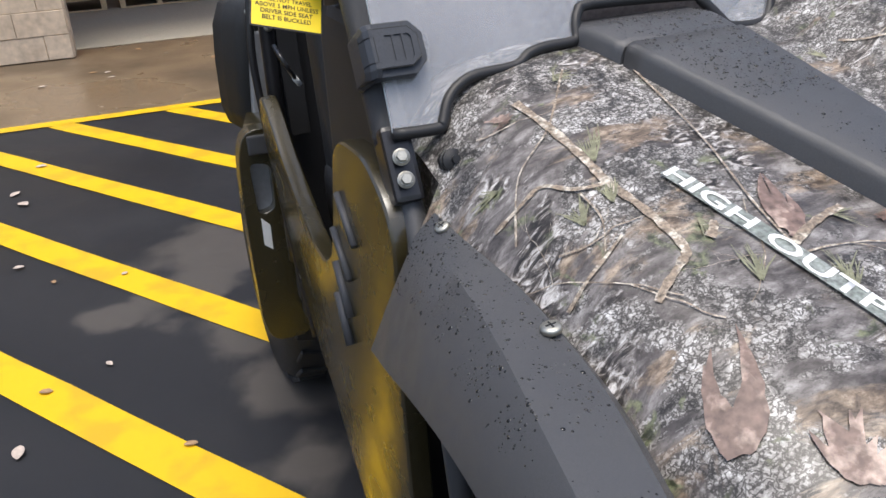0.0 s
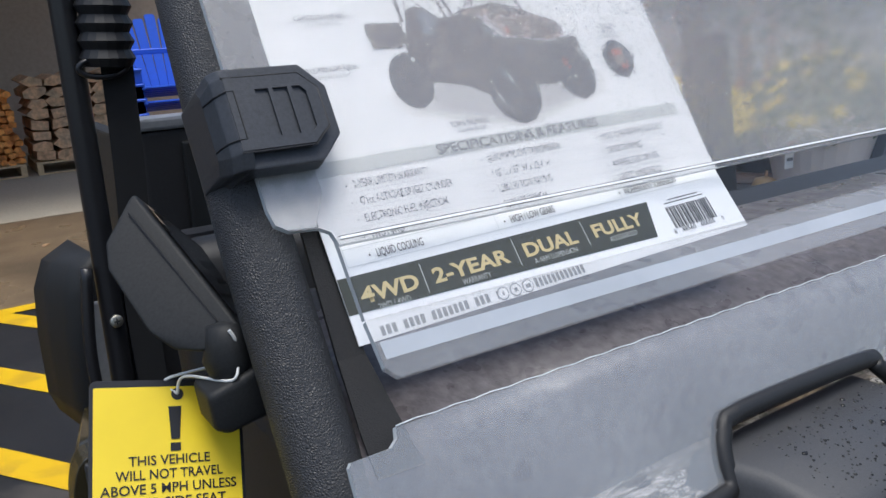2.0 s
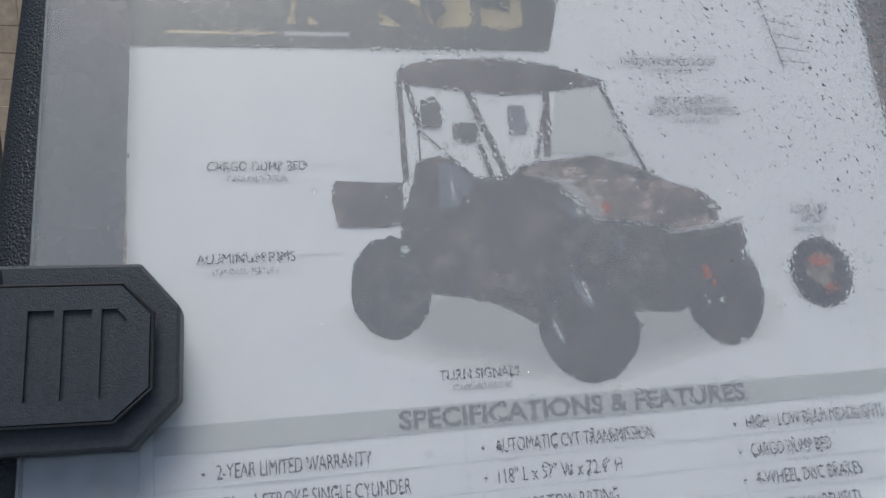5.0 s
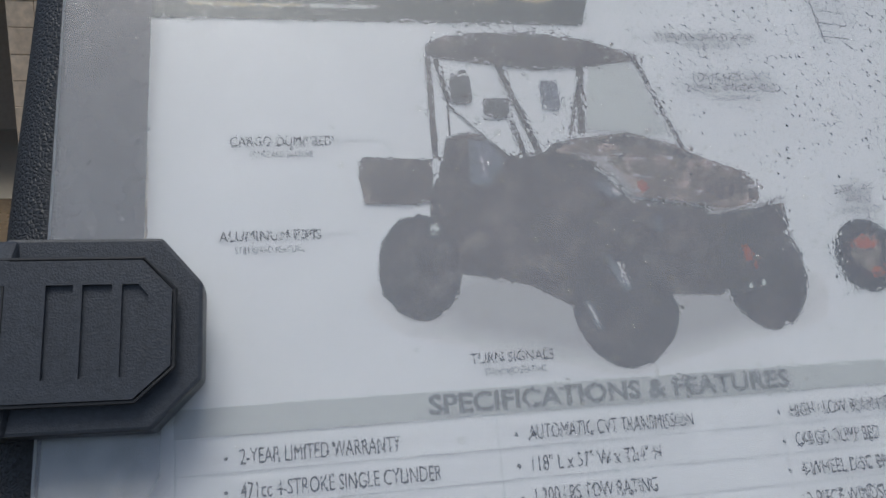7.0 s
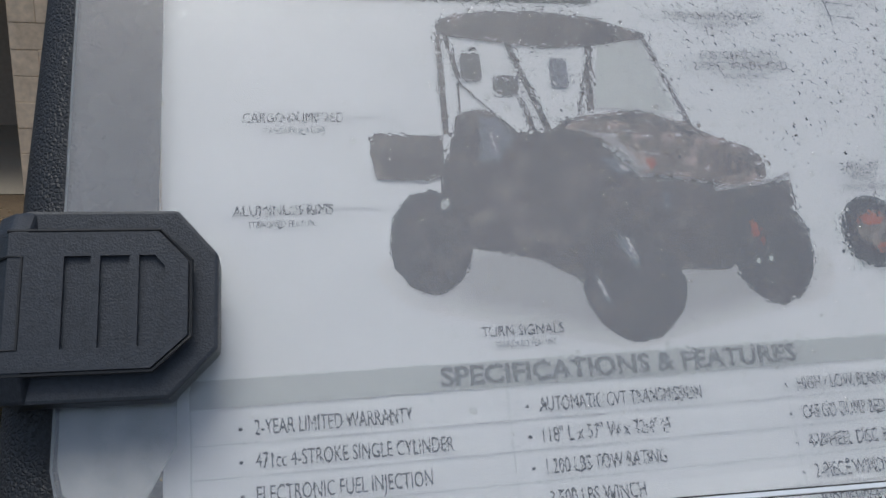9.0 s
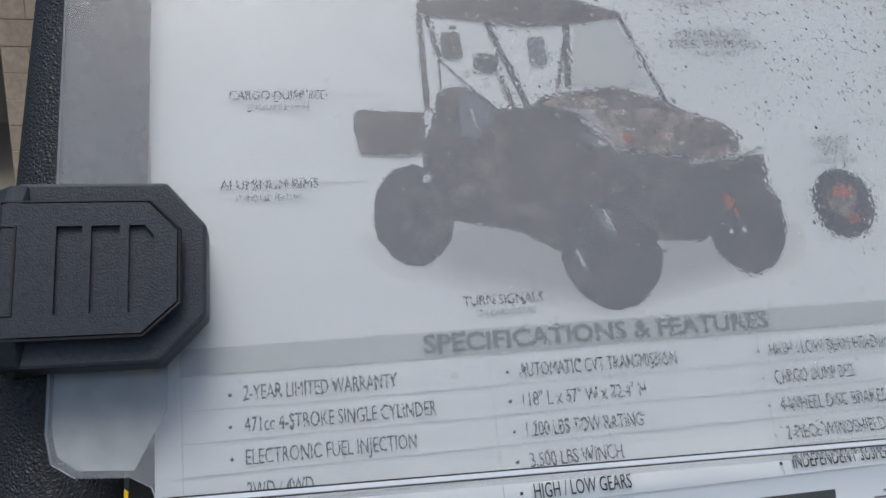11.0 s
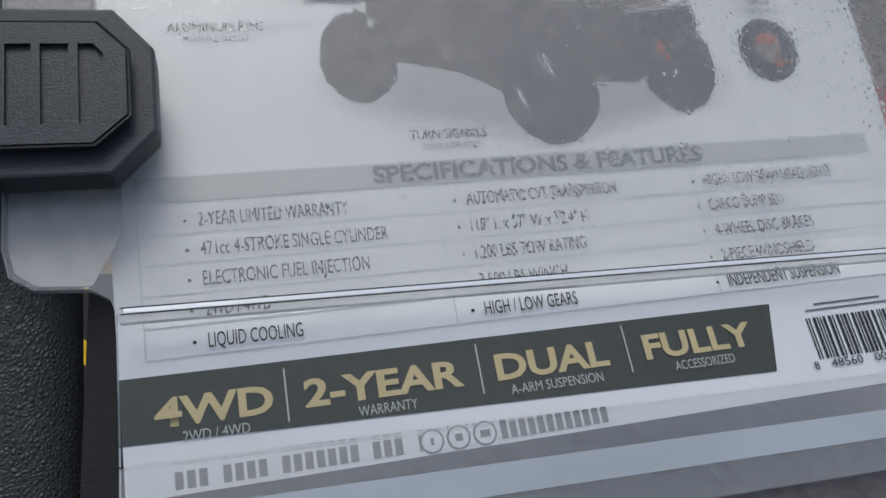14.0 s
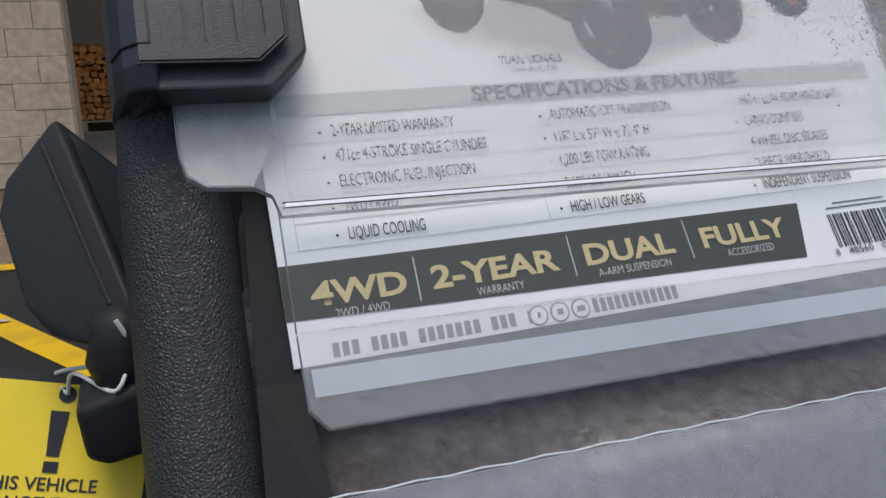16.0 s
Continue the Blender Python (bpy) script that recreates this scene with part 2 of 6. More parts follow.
    share = n.new("ShaderNodeMapRange")
    share.inputs["From Min"].default_value, share.inputs["From Max"].default_value = 0.3, 0.7
    share.inputs["To Min"].default_value, share.inputs["To Max"].default_value = mist * (1 - patch), mist * (1 + patch)
    l.new(wide.outputs["Fac"], share.inputs["Value"])
    amount = share.outputs["Result"]
    a, b = n.new("ShaderNodeMixShader"), n.new("ShaderNodeMixShader")
    l.new(amount, a.inputs[0]), l.new(through_it.outputs[0], a.inputs[1]), l.new(film.outputs[0], a.inputs[2])
    l.new(fr.outputs[0], b.inputs[0]), l.new(a.outputs[0], b.inputs[1]), l.new(gloss.outputs[0], b.inputs[2])
    l.new(b.outputs[0], out.inputs["Surface"])
    return m


def camouflage(name):
    """Bark-and-branch printed plastic: pale and dark streaks, brown and green patches."""
    m = bpy.data.materials.new(name)
    m.use_nodes = True
    n, l = m.node_tree.nodes, m.node_tree.links
    p = n["Principled BSDF"]
    p.inputs["Roughness"].default_value = 0.38
    where = n.new("ShaderNodeTexCoord").outputs["Object"]
    turn = n.new("ShaderNodeMapping")
    turn.inputs["Rotation"].default_value = (0, 0, radians(32))
    turn.inputs["Scale"].default_value = (1.0, 2.1, 1.0)
    l.new(where, turn.inputs["Vector"])

    def noise_at(scale, detail, vector, distortion=0.0, rough=0.6):
        t = n.new("ShaderNodeTexNoise")
        t.inputs["Scale"].default_value, t.inputs["Detail"].default_value = scale, detail
        t.inputs["Distortion"].default_value, t.inputs["Roughness"].default_value = distortion, rough
        l.new(vector, t.inputs["Vector"])
        return t.outputs["Fac"]

    def ramp(fac, stops):
        r = n.new("ShaderNodeValToRGB")
        while len(r.color_ramp.elements) < len(stops):
            r.color_ramp.elements.new(0.5)
        for e, (at, c) in zip(r.color_ramp.elements, stops):
            e.position, e.color = at, (*c, 1)
        l.new(fac, r.inputs["Fac"])
        return r.outputs["Color"]

    def mix(fac, a, b, kind="MIX"):
        x = n.new("ShaderNodeMix")
        x.data_type, x.blend_type = "RGBA", kind
        if isinstance(fac, float):
            x.inputs[0].default_value = fac
        else:
            l.new(fac, x.inputs[0])
        l.new(a, x.inputs[6]), l.new(b, x.inputs[7])
        return x.outputs[2]

    def step(fac, lo, hi):
        r = n.new("ShaderNodeMapRange")
        r.inputs["From Min"].default_value, r.inputs["From Max"].default_value = lo, hi
        l.new(fac, r.inputs["Value"])
        return r.outputs["Result"]

    long = n.new("ShaderNodeMapping")
    long.inputs["Rotation"].default_value, long.inputs["Scale"].default_value = (0, 0, radians(24)), (1.0, 2.4, 1.0)
    l.new(where, long.inputs["Vector"])
    # soft grey-brown ground of out-of-focus trunks
    c = ramp(noise_at(26, 9, turn.outputs["Vector"], 0.5, 0.62), [(0.30, (0.030, 0.026, 0.024)), (0.44, (0.085, 0.075, 0.071)), (0.54, (0.165, 0.150, 0.143)), (0.68, (0.34, 0.325, 0.31))])
    brown = ramp(noise_at(40, 8, turn.outputs["Vector"], 0.4, 0.65), [(0.36, (0.05, 0.036, 0.026)), (0.50, (0.20, 0.150, 0.108)), (0.64, (0.46, 0.375, 0.285))])
    c = mix(step(noise_at(6.5, 7, turn.outputs["Vector"], 0.6, 0.64), 0.50, 0.56), c, brown)
    # furrowed bark: crisp pale ridges and dark furrows along the grain
    bark = ramp(noise_at(36, 10, long.outputs["Vector"], 1.5, 0.66), [(0.41, (0.012, 0.010, 0.008)), (0.475, (0.052, 0.044, 0.038)), (0.52, (0.17, 0.152, 0.135)), (0.56, (0.40, 0.38, 0.36)), (0.66, (0.70, 0.69, 0.675))])
    c = mix(step(noise_at(5.0, 8, where, 0.5, 0.66), 0.50, 0.54), c, bark)
    # lichen: white clumps parted by thin dark cracks
    wobble = n.new("ShaderNodeTexNoise")
    wobble.inputs["Scale"].default_value, wobble.inputs["Detail"].default_value = 150, 6
    l.new(where, wobble.inputs["Vector"])
    small, bent = n.new("ShaderNodeVectorMath"), n.new("ShaderNodeVectorMath")
    small.operation, small.inputs[3].default_value, bent.operation = "SCALE", 0.034, "ADD"
    l.new(wobble.outputs["Color"], small.inputs[0])
    l.new(turn.outputs["Vector"], bent.inputs[0]), l.new(small.outputs["Vector"], bent.inputs[1])
    plate = n.new("ShaderNodeTexVoronoi")
    plate.feature = "DISTANCE_TO_EDGE"
    plate.inputs["Scale"].default_value = 84
    l.new(bent.outputs["Vector"], plate.inputs["Vector"])
    crack = ramp(plate.outputs["Distance"], [(0.0, (0.06, 0.055, 0.05)), (0.07, (0.22, 0.21, 0.20)), (0.20, (1, 1, 1))])
    clump = ramp(noise_at(34, 10, where, 0.6, 0.74), [(0.37, (0.050, 0.046, 0.042)), (0.46, (0.17, 0.160, 0.150)), (0.53, (0.36, 0.345, 0.325)), (0.65, (0.70, 0.69, 0.675))])
    lichen = mix(0.92, clump, crack, "MULTIPLY")
    c = mix(step(noise_at(6.2, 8, turn.outputs["Vector"], 0.9, 0.66), 0.475, 0.515), c, lichen)
    green = ramp(noise_at(120, 4, where), [(0.4, (0.03, 0.036, 0.02)), (0.6, (0.19, 0.205, 0.12))])
    c = mix(step(noise_at(17, 7, where, 1.4), 0.60, 0.66), c, green)
    fleck = ramp(noise_at(260, 6, turn.outputs["Vector"], 0.2, 0.7), [(0.38, (0.35, 0.34, 0.33)), (0.50, (1, 1, 1))])
    c = mix(0.5, c, fleck, "MULTIPLY")
    l.new(c, p.inputs["Base Color"])
    return m


def plain(name, colour, rough=0.6):
    return material(name, colour, rough, vary=0.06, grain=300)


asphalt = material("asphalt", (0.019, 0.020, 0.023), 0.50, specular=0.32, vary=0.35, grain=900, bump=0.5, bump_scale=500, blotch=(0.0225, 0.023, 0.0255), blotch_scale=1.3, rough_vary=0.12)

def stain(m, spots, colour):
    """Ragged lighter patches round the given places, (x, y, radius)."""
    n, l = m.node_tree.nodes, m.node_tree.links
    base = n["Principled BSDF"].inputs["Base Color"]
    where = n.new("ShaderNodeTexCoord").outputs["Object"]
    ragged = n.new("ShaderNodeTexNoise")
    ragged.inputs["Scale"].default_value, ragged.inputs["Detail"].default_value = 3.2, 9
    l.new(where, ragged.inputs["Vector"])
    for x, y, radius in spots:
        far, push, edge = n.new("ShaderNodeVectorMath"), n.new("ShaderNodeMath"), n.new("ShaderNodeMapRange")
        far.operation, far.inputs[1].default_value = "DISTANCE", (x, y, 0)
        l.new(where, far.inputs[0])
        push.operation, push.inputs[1].default_value = "MULTIPLY_ADD", 2.4 * radius
        l.new(ragged.outputs["Fac"], push.inputs[0]), l.new(far.outputs["Value"], push.inputs[2])
        edge.inputs["From Min"].default_value, edge.inputs["From Max"].default_value = 2.1 * radius, 1.75 * radius
        l.new(push.outputs[0], edge.inputs["Value"])
        mix = n.new("ShaderNodeMix")
        mix.data_type = "RGBA"
        mix.inputs[7].default_value = (*colour, 1)
        l.new(base.links[0].from_socket, mix.inputs[6]), l.new(edge.outputs["Result"], mix.inputs[0])
        l.new(mix.outputs[2], base)


stain(asphalt, ((0.27, 3.10, 0.36), (0.10, 2.85, 0.22), (0.22, 2.45, 0.24), (0.32, 2.05, 0.22), (-0.19, 2.74, 0.12), (0.28, 1.70, 0.17)), (0.076, 0.069, 0.063))
yellow_paint = material("yellow_paint", (0.76, 0.47, 0.005), 0.5, vary=0.12, grain=500, bump=0.35, bump_scale=420, blotch=(0.62, 0.375, 0.014), blotch_scale=6)
wet_concrete = material("wet_concrete", (0.20, 0.145, 0.09), 0.32, vary=0.25, grain=60, bump=0.2, bump_scale=120, blotch=(0.11, 0.08, 0.05), blotch_scale=0.9, rough_vary=0.2)
dry_concrete = material("dry_concrete", (0.42, 0.37, 0.29), 0.8, vary=0.12, grain=60, blotch=(0.40, 0.37, 0.30), blotch_scale=0.8)
block_stone = material("block_stone", (0.64, 0.51, 0.375), 0.85, vary=0.2, grain=18, bump=0.7, bump_scale=14, blotch=(0.56, 0.44, 0.32), blotch_scale=4)
brown_wall = material("brown_wall", (0.38, 0.30, 0.235), 0.8, vary=0.1, grain=20)
pale_wood = material("pale_wood", (0.52, 0.38, 0.22), 0.7, vary=0.2, grain=30)
split_wood = material("split_wood", (0.60, 0.37, 0.215), 0.8, vary=0.4, grain=25, blotch=(0.42, 0.30, 0.19), blotch_scale=6)
orange_log = material("orange_log", (0.80, 0.33, 0.08), 0.7, vary=0.45, grain=22, blotch=(0.50, 0.18, 0.045), blotch_scale=7)
camo = camouflage("camouflage_print")
black_plastic = material("black_plastic", (0.060, 0.061, 0.065), 0.43, vary=0.15, grain=700, bump=0.22, bump_scale=1500, rough_vary=0.08, blotch_scale=25)
moulded_black = material("moulded_black_plastic", (0.035, 0.039, 0.047), 0.42, specular=0.45, vary=0.25, grain=500, bump=0.16, bump_scale=1500)
smooth_black = material("smooth_black_plastic", (0.022, 0.023, 0.024), 0.52, specular=0.26, vary=0.25, grain=600, bump=0.10, bump_scale=1700)
# black paint; the yellow stripes' olive reflection is mixed into its base colour
gloss_black_tinted = material("gloss_black_stripe_reflection", (0.036, 0.029, 0.012), 0.25, specular=1.0, vary=0.1, grain=200, rough_vary=0.04, blotch_scale=12)
dark_interior = material("dark_interior", (0.019, 0.019, 0.021), 0.6, vary=0.15, grain=200, bump=0.1, bump_scale=700)
grip_foam = material("pebbled_grip", (0.033, 0.034, 0.037), 0.50, vary=0.15, grain=500, bump=0.6, bump_scale=640, voronoi=True)
tube_paint = material("black_tube_paint", (0.016, 0.016, 0.018), 0.28, vary=0.1, grain=300, bump=0.05, bump_scale=900)
rubber = material("rubber", (0.013, 0.013, 0.014), 0.5, vary=0.1, grain=400, bump=0.08, bump_scale=700)
tyre_rubber = material("tyre_rubber", (0.018, 0.018, 0.019), 0.65, vary=0.2, grain=120, bump=0.2, bump_scale=200)
steel = material("zinc_steel", (0.44, 0.43, 0.38), 0.46, metal=1.0, vary=0.12, grain=300)
grey_metal = material("grey_metal", (0.42, 0.43, 0.45), 0.4, metal=0.7, vary=0.1, grain=90)
webbing = material("black_webbing", (0.012, 0.012, 0.013), 0.75, vary=0.2, grain=900, bump=0.3, bump_scale=1200)
vinyl = material("black_vinyl", (0.016, 0.016, 0.017), 0.5, vary=0.15, grain=300, bump=0.2, bump_scale=800)
white_cord = plain("white_cord", (0.75, 0.75, 0.72))
paper = material("white_card", (0.82, 0.83, 0.845), 0.35, vary=0.02, grain=40)
ink_black = plain("black_ink", (0.018, 0.018, 0.02), 0.4)
ink_body = material("printed_dark_ink", (0.060, 0.047, 0.042), 0.4, vary=0.9, grain=420, blotch=(0.125, 0.098, 0.086), blotch_scale=95)
ink_grey = plain("grey_ink", (0.16, 0.165, 0.17), 0.4)
ink_pale = plain("pale_grey_ink", (0.52, 0.54, 0.52), 0.4)
ink_line = plain("ruled_grey_ink", (0.60, 0.62, 0.63), 0.4)
ink_olive = material("olive_ink", (0.058, 0.061, 0.048), 0.35, vary=0.08, grain=200)
ink_gold = plain("gold_ink", (0.60, 0.49, 0.26), 0.4)
ink_white = plain("white_ink", (0.78, 0.79, 0.78), 0.4)
ink_tan = material("printed_camouflage", (0.17, 0.130, 0.112), 0.4, vary=0.7, grain=260, blotch=(0.36, 0.285, 0.245), blotch_scale=120)
ink_bark = material("printed_dark_camouflage", (0.075, 0.060, 0.054), 0.4, vary=0.7, grain=300, blotch=(0.18, 0.145, 0.125), blotch_scale=110)
ink_orange = plain("orange_ink", (0.40, 0.085, 0.035), 0.4)
ink_shade = material("grey_shadow_ink", (0.40, 0.38, 0.38), 0.4, vary=0.1, grain=60)
ink_tyre = material("printed_tyre_ink", (0.040, 0.035, 0.034), 0.4, vary=0.9, grain=420, blotch=(0.090, 0.074, 0.070), blotch_scale=120)
ink_panel = material("printed_panel_ink", (0.10, 0.092, 0.090), 0.4, vary=0.5, grain=500)
ink_sheen = material("printed_sheen_ink", (0.14, 0.145, 0.175), 0.4, vary=0.5, grain=300)
ink_shade_mid = plain("middle_shadow_ink", (0.55, 0.53, 0.53), 0.4)
ink_glass = plain("pale_window_ink", (0.60, 0.62, 0.60), 0.4)
tag_yellow = material("yellow_card", (0.93, 0.69, 0.035), 0.35, vary=0.04, grain=30)
pane_clear = clear_plastic("clear_polycarbonate", 0.182, mist_colour=(0.635, 0.63, 0.635), drops=0.10, patch=0.15, beads=0.8)
pane_step = clear_plastic("clean_polycarbonate", 0.004, shine=0.015)
pane_low = clear_plastic("misted_polycarbonate", 0.19, mist_colour=(0.66, 0.67, 0.69), drops=0.012, shine=0.075, patch=0.14)
pane_frost = clear_plastic("frosted_border", 0.82, mist_colour=(0.078, 0.078, 0.079), drops=0.2, patch=0.30, mottle=110.0)
# lower border: pale film colour stands in for brighter ground seen through it
pane_bright_backed = clear_plastic("border_over_bright_ground", 0.72, mist_colour=(0.50, 0.50, 0.505), drops=0.05, patch=0.25, mottle=110.0)
pane_drip = clear_plastic("hazy_drip_strip", 0.17, mist_colour=(0.60, 0.61, 0.62), drops=0.02, patch=0.15)
pane_film = clear_plastic("pale_blue_film", 0.42, mist_colour=(0.61, 0.655, 0.715), drops=0.1, patch=0.2)
pane_edge = material("polycarbonate_edge", (0.62, 0.66, 0.68), 0.25, vary=0.1, grain=100)

# ---- ground ----
def slab(name, x0, x1, y0, y1, z, m, label, parent=None):
    b = bmesh.new()
    b.faces.new([b.verts.new(p) for p in ((x0, y0, z), (x1, y0, z), (x1, y1, z), (x0, y1, z))])
    return tagged(part(name, b, m, parent), label, "ground", kind="structure")


slab("ground", -400, 400, -400, 400, 0.0, asphalt, "wet dark asphalt of the parking lot")
slab("pavement", -40, 60, 5.575, 60, 0.004, wet_concrete, "wet brown concrete apron beside the store")
slab("pavement", -40, 2.2, 8.05, 16, 0.008, dry_concrete, "dry pale concrete floor under the canopy")

STRIPE = Vector((0.5565, -0.8308, 0))  # the way the bay stripes run
ACROSS = Vector((-0.8308, -0.5565, 0))
WIDTH = 0.137


def stripe(start, length, width, way, across):
    n = 24
    rng = random.Random(int(start[0] * 1000) + 7)
    rows = []
    for k in range(n + 1):
        p = Vector(start) + way * (length * k / n)
        rows.append([p + across * rng.uniform(-0.003, 0.003), p + across * (width + rng.uniform(-0.003, 0.003))])
    b = sheet(rows, 0)
    for f in b.faces:
        if f.normal.z < 0:
            f.normal_flip()
    return tagged(part("road_marking", b, yellow_paint), "yellow painted bay stripe on the asphalt", "road marking", kind="structure")


for reach in (1.054, 1.669, 2.261, 2.821, 3.397, 3.97, 4.54, 5.12, 5.69):
    # each stripe starts at the line along the apron, about 0.57 m from the next
    stripe(((reach - 5.52 * 0.5565) / 0.8308, 5.52, 0.004), 6.6, WIDTH, STRIPE, ACROSS)
stripe((-6, 5.575, 0.006), 14, 0.112, Vector((1, 0, 0)), Vector((0, -1, 0)))

# ---- store front ----
def wall(name, x0, x1, y0, y1, z0, z1, m, label):
    return tagged(part(name, box((x1 - x0, y1 - y0, z1 - z0), Matrix.Translation(((x0 + x1) / 2, (y0 + y1) / 2, (z0 + z1) / 2))), m), label, "wall", kind="structure")


wall("wall_north", -30, 12, 12.7, 13.0, 0, 5.0, brown_wall, "dark brown store wall behind the stacked pallets")
tagged(part("ceiling", box((32, 6.2, 0.3), Matrix.Translation((-13.0, 10.85, 3.6))), brown_wall), "dark underside of the store canopy", "ceiling", kind="structure")


def pallet(x, y, w, d, t):
    ob = part("pallet", box((w, 0.02, 0.018), Matrix.Translation((x, y - d / 2 + 0.01, 0.019))), pale_wood, t, "pale wooden pallet")
    for k in range(5):
        part("board", box((w, 0.09, 0.02), Matrix.Translation((x, y - d / 2 + 0.05 + k * (d - 0.1) / 4, 0.14))), pale_wood, ob)
    for k in range(3):
        part("runner", box((0.06, d, 0.10), Matrix.Translation((x - w / 2 + 0.03 + k * (w - 0.06) / 2, y, 0.079))), pale_wood, ob)


def log(length, w, h, m, rng):
    """One split log: a wedge with uneven corners."""
    b = bmesh.new()
    n = rng.choice((4, 5, 5, 6))
    ring = [((0.5 + rng.uniform(-0.08, 0.06)) * w * math.cos(a) * 1.2, (0.5 + rng.uniform(-0.08, 0.06)) * h * math.sin(a) * 1.2) for a in (2 * math.pi * (k + 0.5) / n for k in range(n))]
    front = [b.verts.new((x, -length / 2 + rng.uniform(-0.02, 0.02), z)) for x, z in ring]
    back = [b.verts.new((x, length / 2, z)) for x, z in ring]
    b.faces.new(front)
    b.faces.new(back[::-1])
    for k in range(n):
        b.faces.new((front[k], back[k], back[(k + 1) % n], front[(k + 1) % n]))
    b.transform(m)
    return b


def wood_stack(x, w, h, d, size, wood, seed, label):
    rng = random.Random(seed)
    y = 10.45 + d / 2
    t = thing("pallet_stack", (x, y, 0.008), label, "firewood", "stacked pallets")
    pallet(x, y, w, d, t)
    z = 0.15 + size[1] / 2
    while z < h:
        xx = x - w / 2 + size[0] / 2
        while xx < x + w / 2 - size[0] * 0.3:
            s = rng.uniform(0.85, 1.15)
            part("log", log(d * 0.95, size[0] * s, size[1] * rng.uniform(0.85, 1.12), Matrix.Translation((xx, y + rng.uniform(-0.04, 0.02), z + rng.uniform(-0.01, 0.01))) @ pose(0, 0, 0, 0, rng.uniform(-12, 12), 0), rng), wood, t)
            xx += size[0] * s * 1.02
        z += size[1] * 1.0
    return t


wood_stack(-0.36, 0.96, 0.93, 0.8, (0.085, 0.066), orange_log, 3, "orange netted firewood stacked on a pale pallet")
wood_stack(0.705, 0.88, 0.95, 0.8, (0.085, 0.066), orange_log, 4, "orange netted firewood stacked on a pale pallet")
wood_stack(1.83, 1.16, 1.02, 0.8, (0.21, 0.115), split_wood, 5, "brown split firewood stacked on a dark pallet")


def block_pillar():
    t = tagged(thing("pillar", (-0.96, 7.97, 0.008)), "tan rough-faced concrete block pillar of the canopy", "pillar", kind="structure")
    part("core", box((1.392, 0.545, 3.44), Matrix.Translation((-0.962, 7.965, 1.728))), block_stone, t)
    rng = random.Random(8)
    z, row = 0.012, 0
    while z < 3.3:
        x = -0.25
        first = 0.40 if row % 2 else 0.20
        while x > -1.60:
            w = min(first, x + 1.65)
            first = 0.40
            b = box((w - 0.003, 0.05, 0.197), Matrix.Translation((x - w / 2, 7.685 + rng.uniform(-0.004, 0.004), z + 0.099)), 0.004, 1)
            part("block", b, block_stone, t)
            x -= w
        b = box((0.05, 0.55, 0.197), Matrix.Translation((-0.262, 7.985, z + 0.099)), 0.004, 1)
        part("block", b, block_stone, t)
        z += 0.2
        row += 1
    return t


block_pillar()

# ---- the vehicle ----
MID = 0.93  # its middle line; the windscreen leans back 0.6 m for each metre of height
SLOPE = Vector((0, 0.5145, 0.8575))
FACE = Vector((0, -0.8575, 0.5145))


def on_screen(x, z, out=0.0):
    """A point of the windscreen's plane, moved out along its normal."""
    return Vector((x, 0.880 + (z - 1.255) * 0.6, z)) + FACE * out


def screen_pose(x, z, out=0.0):
    m = Matrix((Vector((1, 0, 0)), SLOPE, FACE)).transposed().to_4x4()
    return Matrix.Translation(on_screen(x, z, out)) @ m


def screen_outline(points, x0, z0):
    """Outline given as (x, z) to that of screen_pose(x0, z0)."""
    return [(x - x0, (z - z0) / 0.8575) for x, z in points]


vehicle = thing("utility_vehicle", (MID, 1.2, 0), "black and camouflage side-by-side utility vehicle parked on the asphalt", "vehicle")

PROFILE = [(0.240, 0.985), (0.262, 1.026), (0.285, 1.058), (0.311, 1.088), (0.340, 1.120), (0.380, 1.145), (0.440, 1.158), (0.520, 1.164), (0.720, 1.162), (0.775, 1.162), (0.815, 1.188), (0.860, 1.216), (0.930, 1.222)]


def hood_z(x, y):
    x = min(x, 2 * MID - x)
    z = PROFILE[-1][1]
    for (xa, za), (xb, zb) in zip(PROFILE, PROFILE[1:]):
        if x <= xb:
            z = za + (zb - za) * max(x - xa, 0) / (xb - xa)
            break
    d = max(0.80 - y, -0.012)
    return z - 0.27 * d - 0.03 * d * abs(d) - 0.5 * max(0, d - 0.42) ** 2


def hood():
    xs = []
    for (xa, _), (xb, _) in zip(PROFILE, PROFILE[1:]):
        k = max(2, int((xb - xa) / 0.012))
        xs += [xa + (xb - xa) * i / k for i in range(k)]
    xs += [MID] + [2 * MID - x for x in reversed(xs)]
    ys = [0.90 - 0.025 * k for k in range(47)]
    smooth = lambda x, y: sum(hood_z(x + dx, y) for dx in (-0.012, -0.006, 0, 0.006, 0.012)) / 5
    inner = lambda x, y: min(max(x, 0.300), 2 * MID - 0.300) if y > 0.735 else x
    return part("hood", sheet([[(inner(x, y), y, smooth(inner(x, y), y)) for x in xs] for y in ys], -0.006), camo, vehicle, "camouflage-printed plastic hood", smooth=True)


bonnet = hood()
for side_x in (0.305, 2 * MID - 0.305):
    # the hood's edge turns down beside the pillar's foot
    rows = [[(side_x, y, hood_z(0.302, y) - drop) for y in (0.735, 0.77, 0.81, 0.85, 0.885)] for drop in (0.004, 0.05, 0.10, 0.17)]
    part("hood_return", sheet(rows, 0.004), camo, bonnet, "turned-down edge of the hood beside the pillar")


